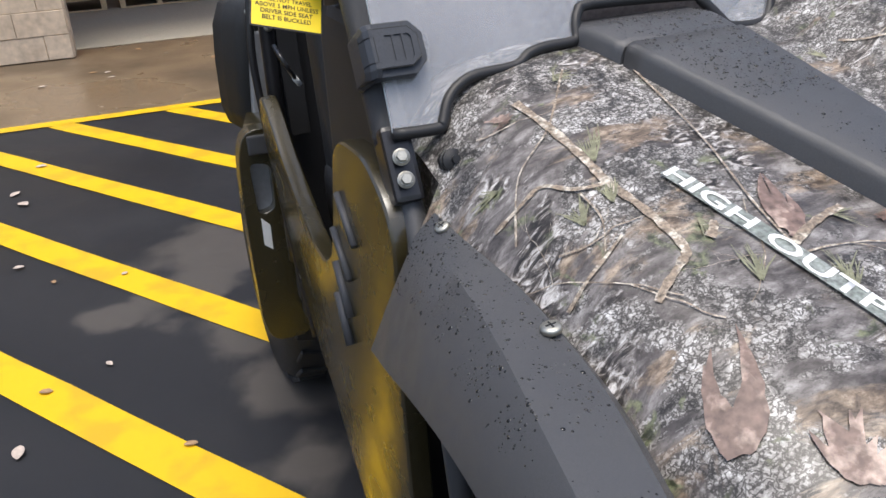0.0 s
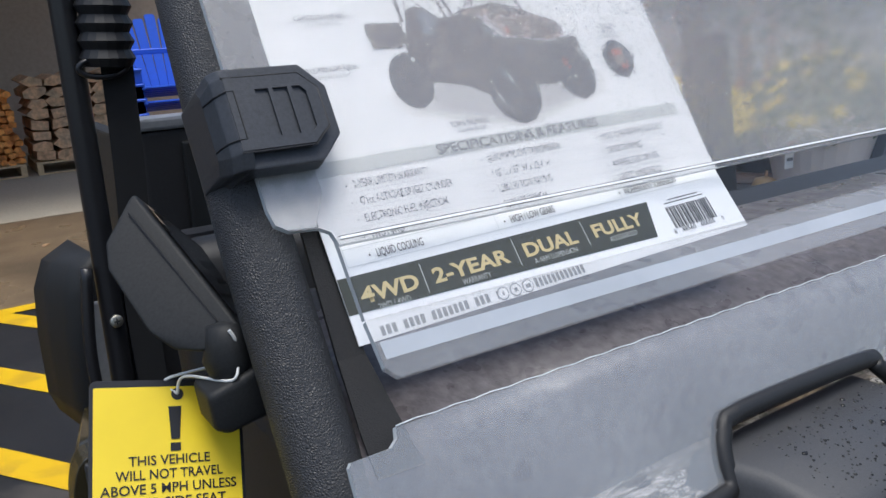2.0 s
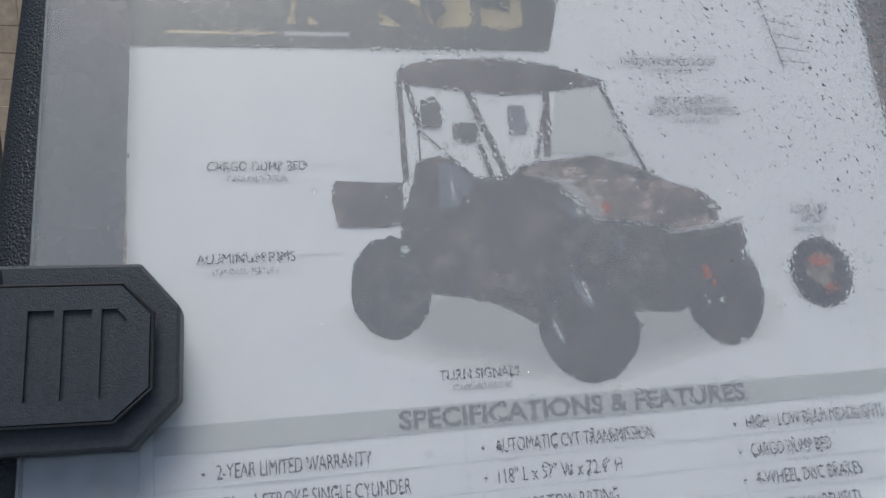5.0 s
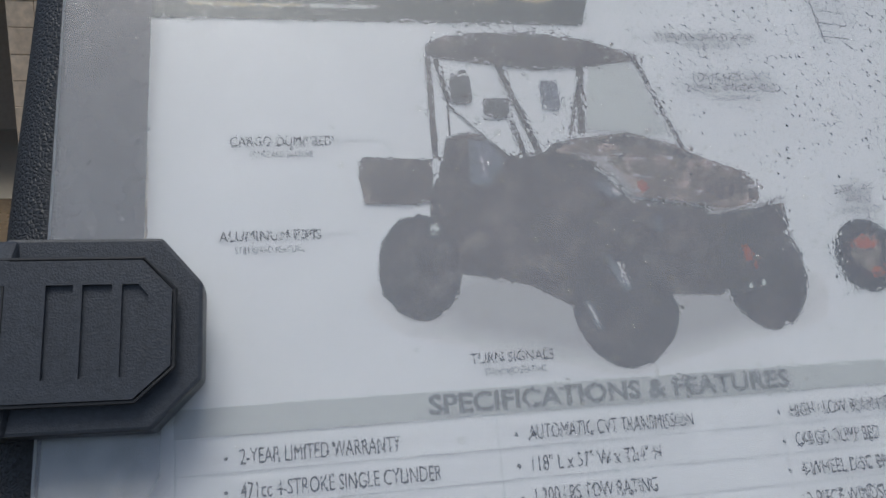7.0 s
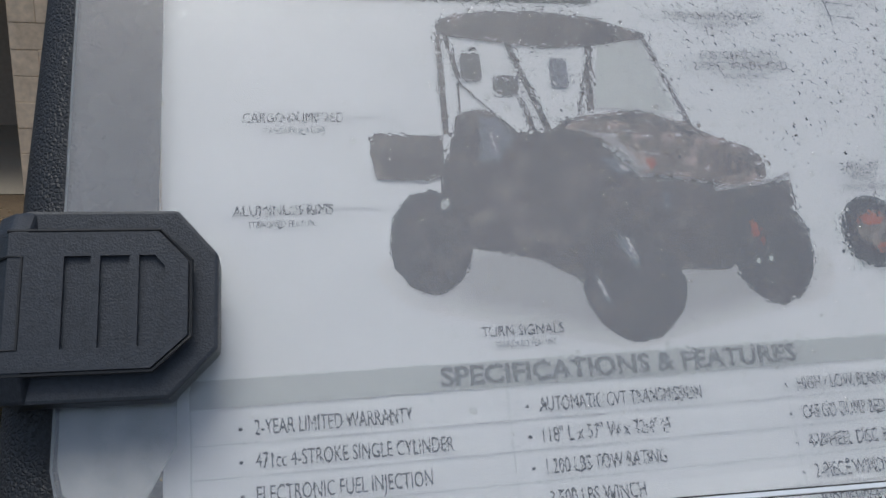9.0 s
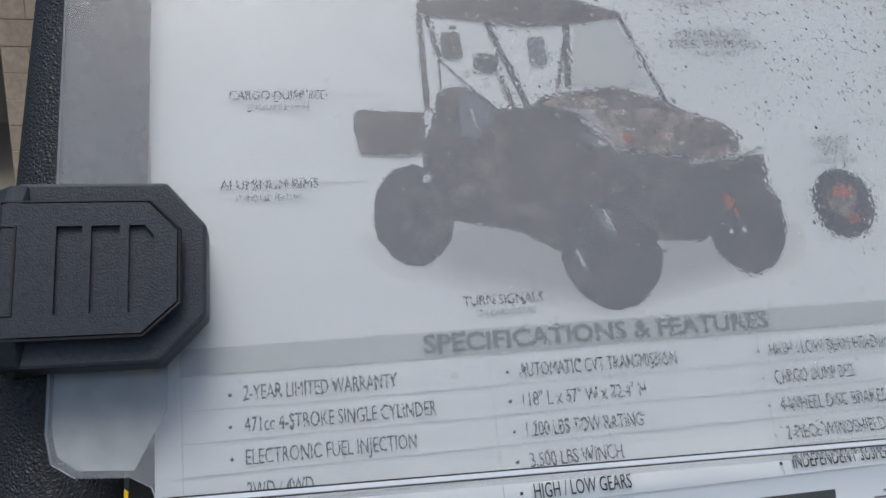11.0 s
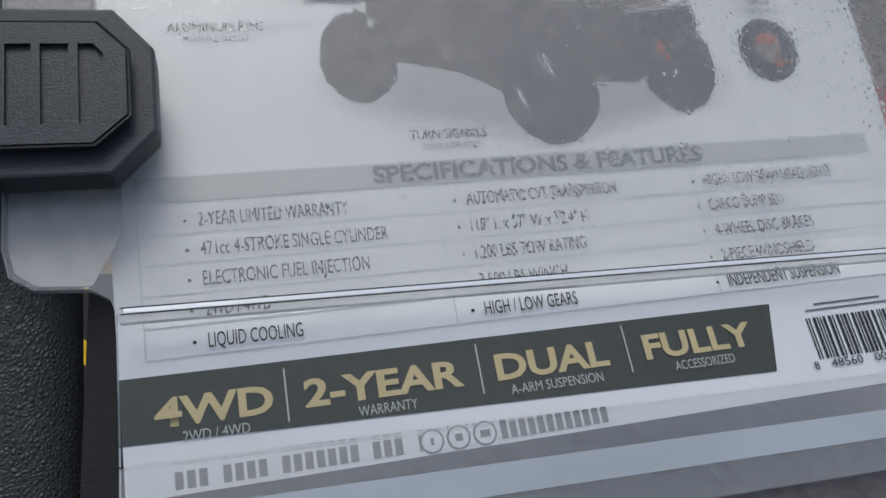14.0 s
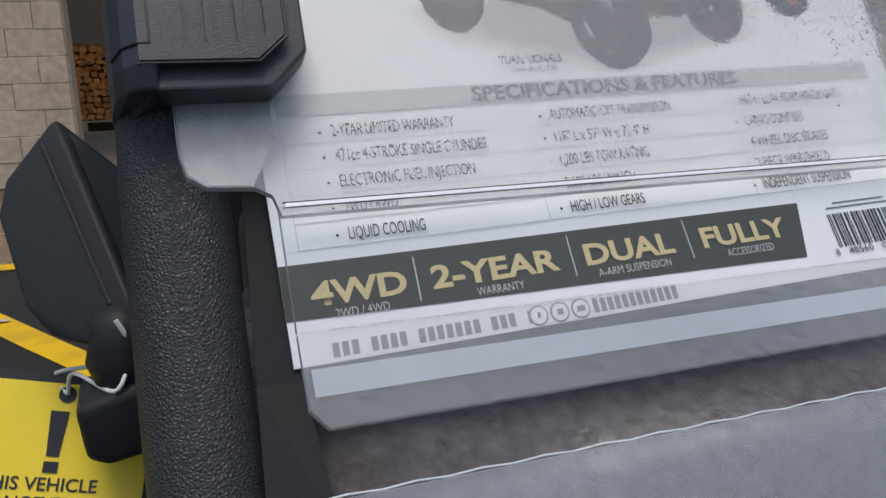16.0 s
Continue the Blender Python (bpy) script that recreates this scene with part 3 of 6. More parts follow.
def ridge(side):
    """The raised black rib on the hood, in two lengths with a joint between."""
    def x_of(x):
        return x if side < 0 else 2 * MID - x
    for y0, y1, lift, name in ((0.766, 0.86, 0.022, "rib_cap"), (-0.22, 0.762, 0.027, "hood_rib")):
        rows = []
        n = 30 if y0 < 0 else 6
        for k in range(n + 1):
            y = y0 + (y1 - y0) * k / n
            b = (0.700 if y0 < 0 else 0.700) + 0.05 * (0.775 - y)
            a = min(0.529 + 0.30 * (0.775 - y), b - 0.05) if y0 < 0 else 0.529 - 0.28 * (y - 0.774)
            zt = hood_z(0.6, y) + lift
            low = hood_z(a, y) - 0.012
            row = [(a - 0.004, low), (a, zt - 0.010), (a + 0.003, zt - 0.003), (a + 0.010, zt), (b - 0.010, zt + 0.002), (b - 0.003, zt - 0.001), (b, zt - 0.008), (b + 0.004, hood_z(b, y) - 0.012)]
            rows.append([(x_of(x), y, z) for x, z in row])
        bm = sheet(rows)
        bm.faces.new([v for v in bm.verts[:8]])
        bm.faces.new([v for v in bm.verts[-8:]][::-1])
        bmesh.ops.recalc_face_normals(bm, faces=bm.faces[:])
        for f in bm.faces:
            f.smooth = len(f.verts) == 4
        part(name, bm, black_plastic, vehicle, "black textured plastic rib, beaded with rain")


ridge(-1)
ridge(1)

# hood lettering on its grey-green band
def on_hood(u, v, start, way, lift):
    side = Vector((-way[1], way[0]))
    p = Vector(start) + Vector(way) * u + side * v
    return Vector((p.x, p.y, hood_z(p.x, p.y) + lift))


LET0, LETW = (0.452, 0.577), Vector((0.2284, -0.9736)).normalized()
band = part("lettering_band", sheet([[on_hood(u, v, LET0, LETW, 0.0032) for v in (-0.0012, 0.0182)] for u in [-0.002 + 0.01 * k for k in range(28)]], 0), material("grey_green_band", (0.19, 0.215, 0.195), 0.4, vary=0.6, grain=200, blotch=(0.26, 0.285, 0.265), blotch_scale=40), bonnet, "grey-green printed band")
bm = lettering("HIGH OUTPUT", 0.0170, Matrix.Identity(4), width=0.268, bold=0.03)
for v in bm.verts:
    v.co = on_hood(v.co.x, v.co.y, LET0, LETW, 0.0042)
part("lettering", bm, ink_white, band, "white printed words")


def camouflage_pieces():
    """Printed twigs, leaves and needle tufts of the camouflage, lying in its surface."""
    rng = random.Random(21)
    twigs, leaves, tufts = bmesh.new(), bmesh.new(), bmesh.new()

    def ribbon(bm, pts, w0, w1, lift):
        last = None
        for i, p in enumerate(pts):
            q = pts[min(i + 1, len(pts) - 1)] - pts[max(i - 1, 0)]
            q = Vector((-q.y, q.x)).normalized() * (w0 + (w1 - w0) * i / (len(pts) - 1)) * rng.uniform(0.75, 1.2)
            pair = [bm.verts.new((s.x, s.y, hood_z(s.x, s.y) + 0.0010 + lift)) for s in (p - q, p + q)]
            if last:
                bm.faces.new((last[0], last[1], pair[1], pair[0]))
            last = pair

    def twig(p, a, length, w, depth=0):
        pts = [Vector(p)]
        for _ in range(9):
            a += rng.uniform(-0.28, 0.28)
            pts.append(pts[-1] + Vector((math.cos(a), math.sin(a))) * length / 9)
        ribbon(twigs, pts, w, w * 0.45, 0.0009 + 0.0002 * depth)
        if depth < 2:
            for i in (3, 5, 7):
                if rng.random() < 0.75:
                    twig(pts[i], a + rng.choice((-1, 1)) * rng.uniform(0.5, 1.0), length * rng.uniform(0.35, 0.6), w * 0.5, depth + 1)

    def leaf(p, a, size):
        # a withered oak leaf: narrow pointed lobes along a curved midrib
        bend, lobes = rng.uniform(-0.4, 0.4), rng.choice((5, 6))

        def rib_at(t):
            return Vector(p) + Vector((math.cos(a + bend * t), math.sin(a + bend * t))) * size * t
        for s in (-1, 1):
            for k in range(lobes):
                t0, t1 = 0.15 + 0.8 * k / lobes, 0.15 + 0.8 * (k + 0.8) / lobes
                reach = size * (0.44 - 0.26 * abs((k + 0.5) / lobes - 0.5)) * rng.uniform(0.7, 1.2)
                d = a + bend * t1 + s * rng.uniform(0.32, 0.70)
                tip = rib_at(t1) + Vector((math.cos(d), math.sin(d))) * reach
                side = Vector((-math.sin(d), math.cos(d))) * reach * 0.19
                q = [rib_at(t0), rib_at(t0) * 0.4 + tip * 0.6 - side * s, tip, rib_at(t1) * 0.4 + tip * 0.6 + side * s, rib_at(t1)]
                leaves.faces.new([leaves.verts.new((v.x, v.y, hood_z(v.x, v.y) + 0.0026)) for v in q])
        ribbon(leaves, [rib_at(t) for t in (0.0, 0.25, 0.5, 0.75, 1.0)], size * 0.05, size * 0.02, 0.0018)

    def bough(pts, w0, w1, lift=0.0013):
        ribbon(twigs, smooth_path([(x, y) for x, y in pts], 6), w0, w1, lift)

    def spray(p, tip, count, spread):
        """Dry grass: thin blades from one foot."""
        d = Vector(tip) - Vector(p)
        for _ in range(count):
            t = rng.uniform(-spread, spread)
            e = Vector((d.x * math.cos(t) - d.y * math.sin(t), d.x * math.sin(t) + d.y * math.cos(t))) * rng.uniform(0.6, 1.15)
            ribbon(tufts, [Vector(p), Vector(p) + e * 0.5, Vector(p) + e + Vector((-e.y, e.x)) * rng.uniform(-0.2, 0.2)], 0.0012, 0.0003, 0.0013)

    def blade(p, tip, lobes, spread, w):
        """A withered leaf: tapering lobes that run together at the foot."""
        d = Vector(tip) - Vector(p)
        for k in range(lobes):
            t = spread * ((2 * k + rng.uniform(-0.4, 0.4)) / (lobes - 1) - 1)
            e = Vector((d.x * math.cos(t) - d.y * math.sin(t), d.x * math.sin(t) + d.y * math.cos(t))) * (1 - 0.45 * (t / spread) ** 2) * rng.uniform(0.8, 1.05)
            bow = Vector((-e.y, e.x)) * rng.uniform(-0.16, 0.16)
            last = None
            for q in range(9):
                f = q / 8
                c = Vector(p) + d * 0.12 * rng.random() * (q == 0) + e * f + bow * math.sin(2.6 * f)
                half = Vector((-e.y, e.x)).normalized() * w * (1.0 - 0.25 * f) * math.sin(math.pi * (0.30 + 0.68 * f)) * rng.uniform(0.7, 1.15)
                row = [leaves.verts.new((v.x, v.y, hood_z(v.x, v.y) + 0.0019 + 0.00004 * (k % 4))) for v in (c - half, c + half)]
                if last:
                    leaves.faces.new((last[0], last[1], row[1], row[0]))
                last = row

    for _ in range(16):
        twig((rng.uniform(0.30, 1.5), rng.uniform(-0.1, 0.80)), rng.uniform(0, 6.3), rng.uniform(0.06, 0.2), rng.uniform(0.0005, 0.0013))
    for _ in range(16):
        leaf((rng.uniform(0.31, 1.5), rng.uniform(-0.1, 0.80)), rng.uniform(0, 6.3), rng.uniform(0.012, 0.026))
    leaf((0.355, 0.752), -0.8, 0.022)
    blade((0.346, 0.335), (0.394, 0.412), 7, 0.36, 0.0085)
    blade((0.400, 0.276), (0.420, 0.330), 8, 0.80, 0.0075)
    blade((0.508, 0.464), (0.546, 0.556), 4, 0.12, 0.0085)
    blade((0.700, 0.660), (0.715, 0.720), 7, 0.50, 0.0075)
    bough([(0.390, 0.750), (0.399, 0.697), (0.404, 0.638), (0.405, 0.594), (0.412, 0.556), (0.416, 0.522), (0.415, 0.491), (0.401, 0.480), (0.368, 0.462)], 0.0050, 0.0036, 0.0010)
    bough([(0.311, 0.639), (0.337, 0.633), (0.358, 0.632), (0.379, 0.601), (0.410, 0.594)], 0.0024, 0.0020)
    bough([(0.377, 0.597), (0.377, 0.560), (0.363, 0.530)], 0.0009, 0.0006)
    bough([(0.463, 0.778), (0.396, 0.691), (0.348, 0.661), (0.317, 0.607)], 0.0011, 0.0009)
    bough([(0.319, 0.516), (0.358, 0.525), (0.380, 0.532)], 0.0022, 0.0014)
    bough([(0.536, 0.749), (0.524, 0.618), (0.504, 0.517), (0.498, 0.462)], 0.0014, 0.0011)
    bough([(0.500, 0.459), (0.540, 0.476), (0.576, 0.485)], 0.0040, 0.0036)
    bough([(0.440, 0.492), (0.449, 0.499), (0.456, 0.508)], 0.0050, 0.0030)
    for p, tip in (((0.410, 0.625), (0.428, 0.672)), ((0.446, 0.435), (0.464, 0.470)), ((0.508, 0.400), (0.530, 0.436)), ((0.395, 0.570), (0.405, 0.600)), ((0.364, 0.565), (0.369, 0.595))):
        spray(p, tip, 14, 0.5)
    for p, a, s, w in (((0.335, 0.56), -0.9, 0.09, 0.0010), ((0.62, 0.78), -0.9, 0.09, 0.0012), ((0.80, 0.72), -1.2, 0.12, 0.0016), ((0.40, 0.42), 2.4, 0.08, 0.0009), ((0.34, 0.74), -0.6, 0.08, 0.0008)):
        twig(p, a, s, w)
    for _ in range(60):
        c, a0 = Vector((rng.uniform(0.31, 1.5), rng.uniform(-0.1, 0.80))), rng.uniform(0, 6.3)
        for k in range(11):
            a = a0 + rng.uniform(-0.6, 0.6)
            ribbon(tufts, [c, c + Vector((math.cos(a), math.sin(a))) * rng.uniform(0.012, 0.03)], 0.0008, 0.0003, 0.0012)
    part("twig_print", twigs, material("twig_print", (0.24, 0.19, 0.14), 0.38, vary=0.7, grain=300, blotch=(0.52, 0.47, 0.39), blotch_scale=90), bonnet, "printed tan twigs", kind="stuff")
    part("leaf_print", leaves, material("leaf_print", (0.17, 0.115, 0.095), 0.38, vary=0.5, grain=120, blotch=(0.46, 0.35, 0.29), blotch_scale=48), bonnet, "printed faded red leaves", kind="stuff")
    part("tuft_print", tufts, material("tuft_print", (0.21, 0.21, 0.13), 0.38, vary=0.5, grain=150), bonnet, "printed green needle tufts", kind="stuff")


camouflage_pieces()


def screw(x, y, z, normal, parent, r=0.008):
    m = Vector(normal).to_track_quat("Z", "Y").to_matrix().to_4x4()
    m = Matrix.Translation((x, y, z)) @ m
    bm = lathe([(r, -r * 0.3), (r, r * 0.08), (r * 0.85, r * 0.22), (r * 0.4, r * 0.30), (0.001, r * 0.31)], m, 16)
    ob = part("screw", bm, steel, parent, "zinc screw head", smooth=True)
    slot = bmesh.new()
    box((r * 1.0, r * 0.18, r * 0.2), m @ Matrix.Translation((0, 0, r * 0.25)), bm=slot)
    box((r * 0.18, r * 1.0, r * 0.2), m @ Matrix.Translation((0, 0, r * 0.25)), bm=slot)
    part("slot", slot, smooth_black, ob)


# front wheel-arch flare: rows from the hood's edge over the crease to the lip
FLARE = [(0.726, (0.284, 1.041), (0.262, 1.020), (0.232, 0.962), (0.204, 0.895)), (0.660, (0.290, 1.034), (0.262, 1.024), (0.226, 0.975), (0.200, 0.908)), (0.580, (0.299, 1.026), (0.256, 1.022), (0.218, 0.985), (0.197, 0.925)),
         (0.500, (0.304, 1.012), (0.246, 1.018), (0.212, 0.985), (0.195, 0.936)), (0.420, (0.300, 1.000), (0.234, 1.010), (0.206, 0.980), (0.193, 0.936)), (0.320, (0.282, 0.985), (0.222, 0.992), (0.200, 0.965), (0.190, 0.925)),
         (0.200, (0.266, 0.955), (0.213, 0.958), (0.196, 0.930), (0.188, 0.895)), (0.050, (0.256, 0.895), (0.207, 0.895), (0.193, 0.87), (0.186, 0.84)), (-0.120, (0.250, 0.80), (0.205, 0.80), (0.192, 0.78), (0.186, 0.75))]


def flare(side):
    def x_of(x):
        return x if side < 0 else 2 * MID - x
    cols = []
    for k in range(4):
        cols.append(smooth_path([(r[1 + k][0], r[0] - (0.0 if k < 3 else -0.004), r[1 + k][1]) for r in FLARE], 5))
    cols.insert(0, [p + Vector((0.012, 0, -0.014)) for p in cols[0]])
    cols.append([p + Vector((0.012, 0, -0.012)) for p in cols[-1]])
    dense = []
    for i in range(len(cols[0])):
        dense.append([(x_of(c[i].x), c[i].y, c[i].z) for c in cols])
    bm = sheet(dense, 0.004)
    bmesh.ops.recalc_face_normals(bm, faces=bm.faces[:])
    fl = part("wheel_arch_flare", bm, black_plastic, vehicle, "black textured plastic wheel-arch flare, beaded with rain", smooth=False)
    for p in fl.data.polygons:
        p.use_smooth = True
    fl.data.set_sharp_from_angle(angle=radians(38))
    return fl


arch = flare(-1)
flare(1)
screw(0.2805, 0.698, 1.0365, (-0.5, -0.1, 1), arch)
screw(0.296, 0.504, 1.0185, (-0.12, 0, 1), arch, 0.0095)


def wheel(x, y, r, w):
    m = pose(x, y, r, 0, 90, 0)
    t = part("wheel", lathe([(r * 0.56, -w / 2), (r * 0.9, -w / 2), (r * 0.98, -w * 0.40), (r, -w * 0.2), (r, w * 0.2), (r * 0.98, w * 0.40), (r * 0.9, w / 2), (r * 0.56, w / 2)], m, 36), tyre_rubber, vehicle, "chunky black off-road tyre", smooth=True)
    lugs = bmesh.new()
    for k in range(22):
        for s in (-1, 1):
            a = 360 * (k + (0.5 if s > 0 else 0)) / 22
            box((0.014, w * 0.36, 0.045), m @ pose(0, 0, 0, 0, 0, a) @ Matrix.Translation((r + 0.002, 0, s * w * 0.24)) @ pose(0, 0, 0, 90 + s * 18, 0, 0), 0.003, 1, bm=lugs)
    part("tread", lugs, tyre_rubber, t, kind="stuff")
    rim = lathe([(r * 0.56, -w * 0.46), (r * 0.5, -w * 0.40), (r * 0.42, -w * 0.1), (r * 0.2, -w * 0.22), (0.03, -w * 0.25), (0.001, -w * 0.25)], m, 24)
    part("rim", rim, gloss_black_tinted, t, "black alloy rim", smooth=True)


wheel(0.345, 0.28, 0.32, 0.23)
wheel(2 * MID - 0.345, 0.28, 0.32, 0.23)
wheel(0.412, 2.16, 0.32, 0.24)
wheel(2 * MID - 0.412, 2.16, 0.32, 0.24)

# ---- windscreen ----
LEFT, RIGHT = 0.277, 2 * MID - 0.277
OFF = -0.0085  # the upper pane lies a little behind the plane of the lower


def pane(name, outline, label, material_, thickness=0.0045, out=0.0, parent=None):
    x0, z0 = MID, 1.25
    bm = prism(screen_outline(outline, x0, z0), thickness, screen_pose(x0, z0, out))
    bm.normal_update()
    for f in bm.faces:
        f.material_index = 0 if abs(f.normal.dot(FACE)) > 0.8 else 1
    ob = part(name, bm, [material_, pane_edge], parent or vehicle, label)
    ob.visible_shadow = False
    return ob


def mirrored(half):
    return half + [(2 * MID - x, z) for x, z in reversed(half)]


# lower pane: notched round the ribs and the raised middle of the hood
low_half = [(MID, 1.2375), (0.862, 1.237), (0.835, 1.228), (0.812, 1.206), (0.800, 1.182), (0.782, 1.168), (0.735, 1.168), (0.722, 1.178), (0.700, 1.202), (0.686, 1.208), (0.545, 1.211), (0.524, 1.204), (0.516, 1.190), (0.513, 1.177), (0.500, 1.174), (0.470, 1.173), (0.447, 1.168), (0.428, 1.158), (0.378, 1.155), (0.352, 1.146), (0.336, 1.132), (0.326, 1.114), (0.318, 1.110), (0.268, 1.111)]
low_top = [(0.275, 1.253), (0.277, 1.255), (0.300, 1.255), (0.3045, 1.258), (0.306, 1.263)]
half = [(x, z) for x, z in reversed(low_top)] + list(reversed(low_half))
low_pane = pane("lower_windscreen", [(x, z) for x, z in half] + [(2 * MID - x, z) for x, z in reversed(half[:-1])], "misted clear plastic lower windscreen", pane_low)
trim_path = [on_screen(x, z - 0.002, -0.002) for x, z in low_half]
trim_path = smooth_path([p for p in trim_path], 3)
right_path = [Vector((2 * MID - p.x, p.y, p.z)) for p in trim_path]
# the wet top edge's highlight, modelled as a thin pale tube
part("edge_highlight", tube([on_screen(x, 1.2635 + (0.0006 if k % 2 else 0), -0.002) for k, x in enumerate([0.307 + 0.0124 * i for i in range(101)])], 0.0004, 6), pane_edge, low_pane, "highlight on the wet upper edge, drawn as a pale line", smooth=True)
part("edge_trim", tube(list(reversed(trim_path)) + right_path[1:], 0.0068, 10), rubber, low_pane, "black rubber edging", smooth=True)

# upper pane: flat, with a stepped lower edge of two bent strips
top_z = 1.76
upper_half = [(0.277, top_z), (0.277, 1.375), (0.279, 1.367), (0.286, 1.363), (0.303, 1.362), (0.309, 1.359), (0.3115, 1.352)]
upper = pane("upper_windscreen", mirrored(upper_half), "rain-beaded clear plastic upper windscreen", pane_clear, out=OFF)


def strip(name, za, zb, out_a, out_b, m, corner):
    """A bent strip of the pane between two heights."""
    xa = 0.3105
    a = [on_screen(xa, za, out_a), on_screen(xa, zb, out_b)]
    bm = bmesh.new()
    n = 24
    rows = []
    for k in range(n + 1):
        x = xa + (2 * (MID - xa)) * k / n
        cut = 0.0
        rows.append([on_screen(x, za, out_a), on_screen(x, zb + cut, out_b)])
    if corner:
        for end in (0, -1):
            rows[end][1] = on_screen(rows[end][1].x, zb + corner, out_b + (out_a - out_b) * corner / (za - zb))
        extra = on_screen(xa + corner, zb, out_b)
        rows.insert(1, [on_screen(xa + corner, za, out_a), extra])
        rows.insert(-1, [on_screen(2 * MID - xa - corner, za, out_a), on_screen(2 * MID - xa - corner, zb, out_b)])
    bm = sheet(rows, 0.0045)
    for f in bm.faces:
        f.material_index = 0 if abs(f.normal.y) > 0.4 else 1
    ob = part(name, bm, [m, pane_edge], upper)
    ob.visible_shadow = False
    return ob


strip("stepped_strip", 1.3545, 1.3135, OFF, OFF + 0.003, pane_step, 0)
strip("drip_strip", 1.3130, 1.2835, OFF + 0.003, OFF + 0.010, pane_drip, 0.006)
film_rows = [[on_screen(x, 1.3015, OFF + 0.0065), on_screen(x, 1.2930, OFF + 0.0085)] for x in (0.313, 0.6, MID, 1.26, 2 * MID - 0.313)]
part("film_strip", sheet(film_rows, 0.0004), pane_film, upper, "pale blue film strip along the pane's lower edge").visible_shadow = False
# dark refraction lines of the bent edge, put in as thin black tubes
for za, out_a, r in ((1.3560, OFF + 0.0006, 0.00028), (1.3541, OFF + 0.0012, 0.00022)):
    part("bend_line", tube([on_screen(0.312, za, out_a), on_screen(2 * MID - 0.312, za, out_a)], r, 6), rubber, upper, "thin dark line drawn for the refraction at the pane's bent edge", smooth=True)

# near-white strip that imitates the sky caught in the pane's cut edge
lip = sheet([[on_screen(x, 1.3558, OFF + 0.0008), on_screen(x, 1.3545, OFF + 0.0011)] for x in (0.313, 0.6, MID, 1.26, 2 * MID - 0.313)], 0.0004)
part("lip_glare", lip, material("pale_edge_glare", (0.86, 0.88, 0.90), 0.12, vary=0.05, grain=60), upper, "lower edge of the pane, its sky glare put into the colour")

pane("pane_border", [(0.278, 1.755), (0.278, 1.432), (0.3060, 1.432), (0.3060, 1.755)], "frosted border of the pane", pane_frost, 0.0006, OFF - 0.0055, upper)
# paler piece below the clamp, brightness of the background put into its colour
pane("pane_border", [(0.278, 1.431), (0.278, 1.376), (0.280, 1.369), (0.286, 1.365), (0.303, 1.364), (0.3130, 1.380), (0.3130, 1.431)], "corner of the pane's border, paled for the brighter ground behind it", pane_bright_backed, 0.0006, OFF - 0.0055, upper)

# cowl under the panes: a wet black shelf, and the dark dash behind it
bm = sheet([[(x, y, z) for x in (0.29, 0.6, MID, 1.26, 1.57)] for y, z in ((0.890, 1.150), (0.893, 1.236), (0.905, 1.246), (0.93, 1.254), (0.985, 1.264), (1.08, 1.262), (1.12, 1.20))], 0.003)
# base colour greyed to carry the sky's reflection on the wet black plastic
part("cowl", bm, material("cowl_with_sky_sheen", (0.135, 0.121, 0.125), 0.36, specular=0.4, vary=0.35, grain=120, bump=0.6, bump_scale=90, rough_vary=0.14, blotch_scale=40), vehicle, "wet black plastic cowl under the windscreen", smooth=True)
bm = sheet([[on_screen(0.300, 1.370, -0.030), on_screen(0.312, 1.370, -0.030)], [on_screen(0.296, 1.300, -0.026), on_screen(0.313, 1.300, -0.026)], [on_screen(0.294, 1.262, -0.020), on_screen(0.318, 1.252, -0.012)], [on_screen(0.294, 1.243, -0.016), on_screen(0.320, 1.243, -0.010)]], 0.003)
part("cowl_bracket", bm, webbing, vehicle, "black sheet bracket beside the pillar")
part("dash", bevel(box((1.22, 0.24, 0.30), Matrix.Translation((MID, 1.18, 1.06))), 0.03, 3), dark_interior, vehicle, "black dashboard")


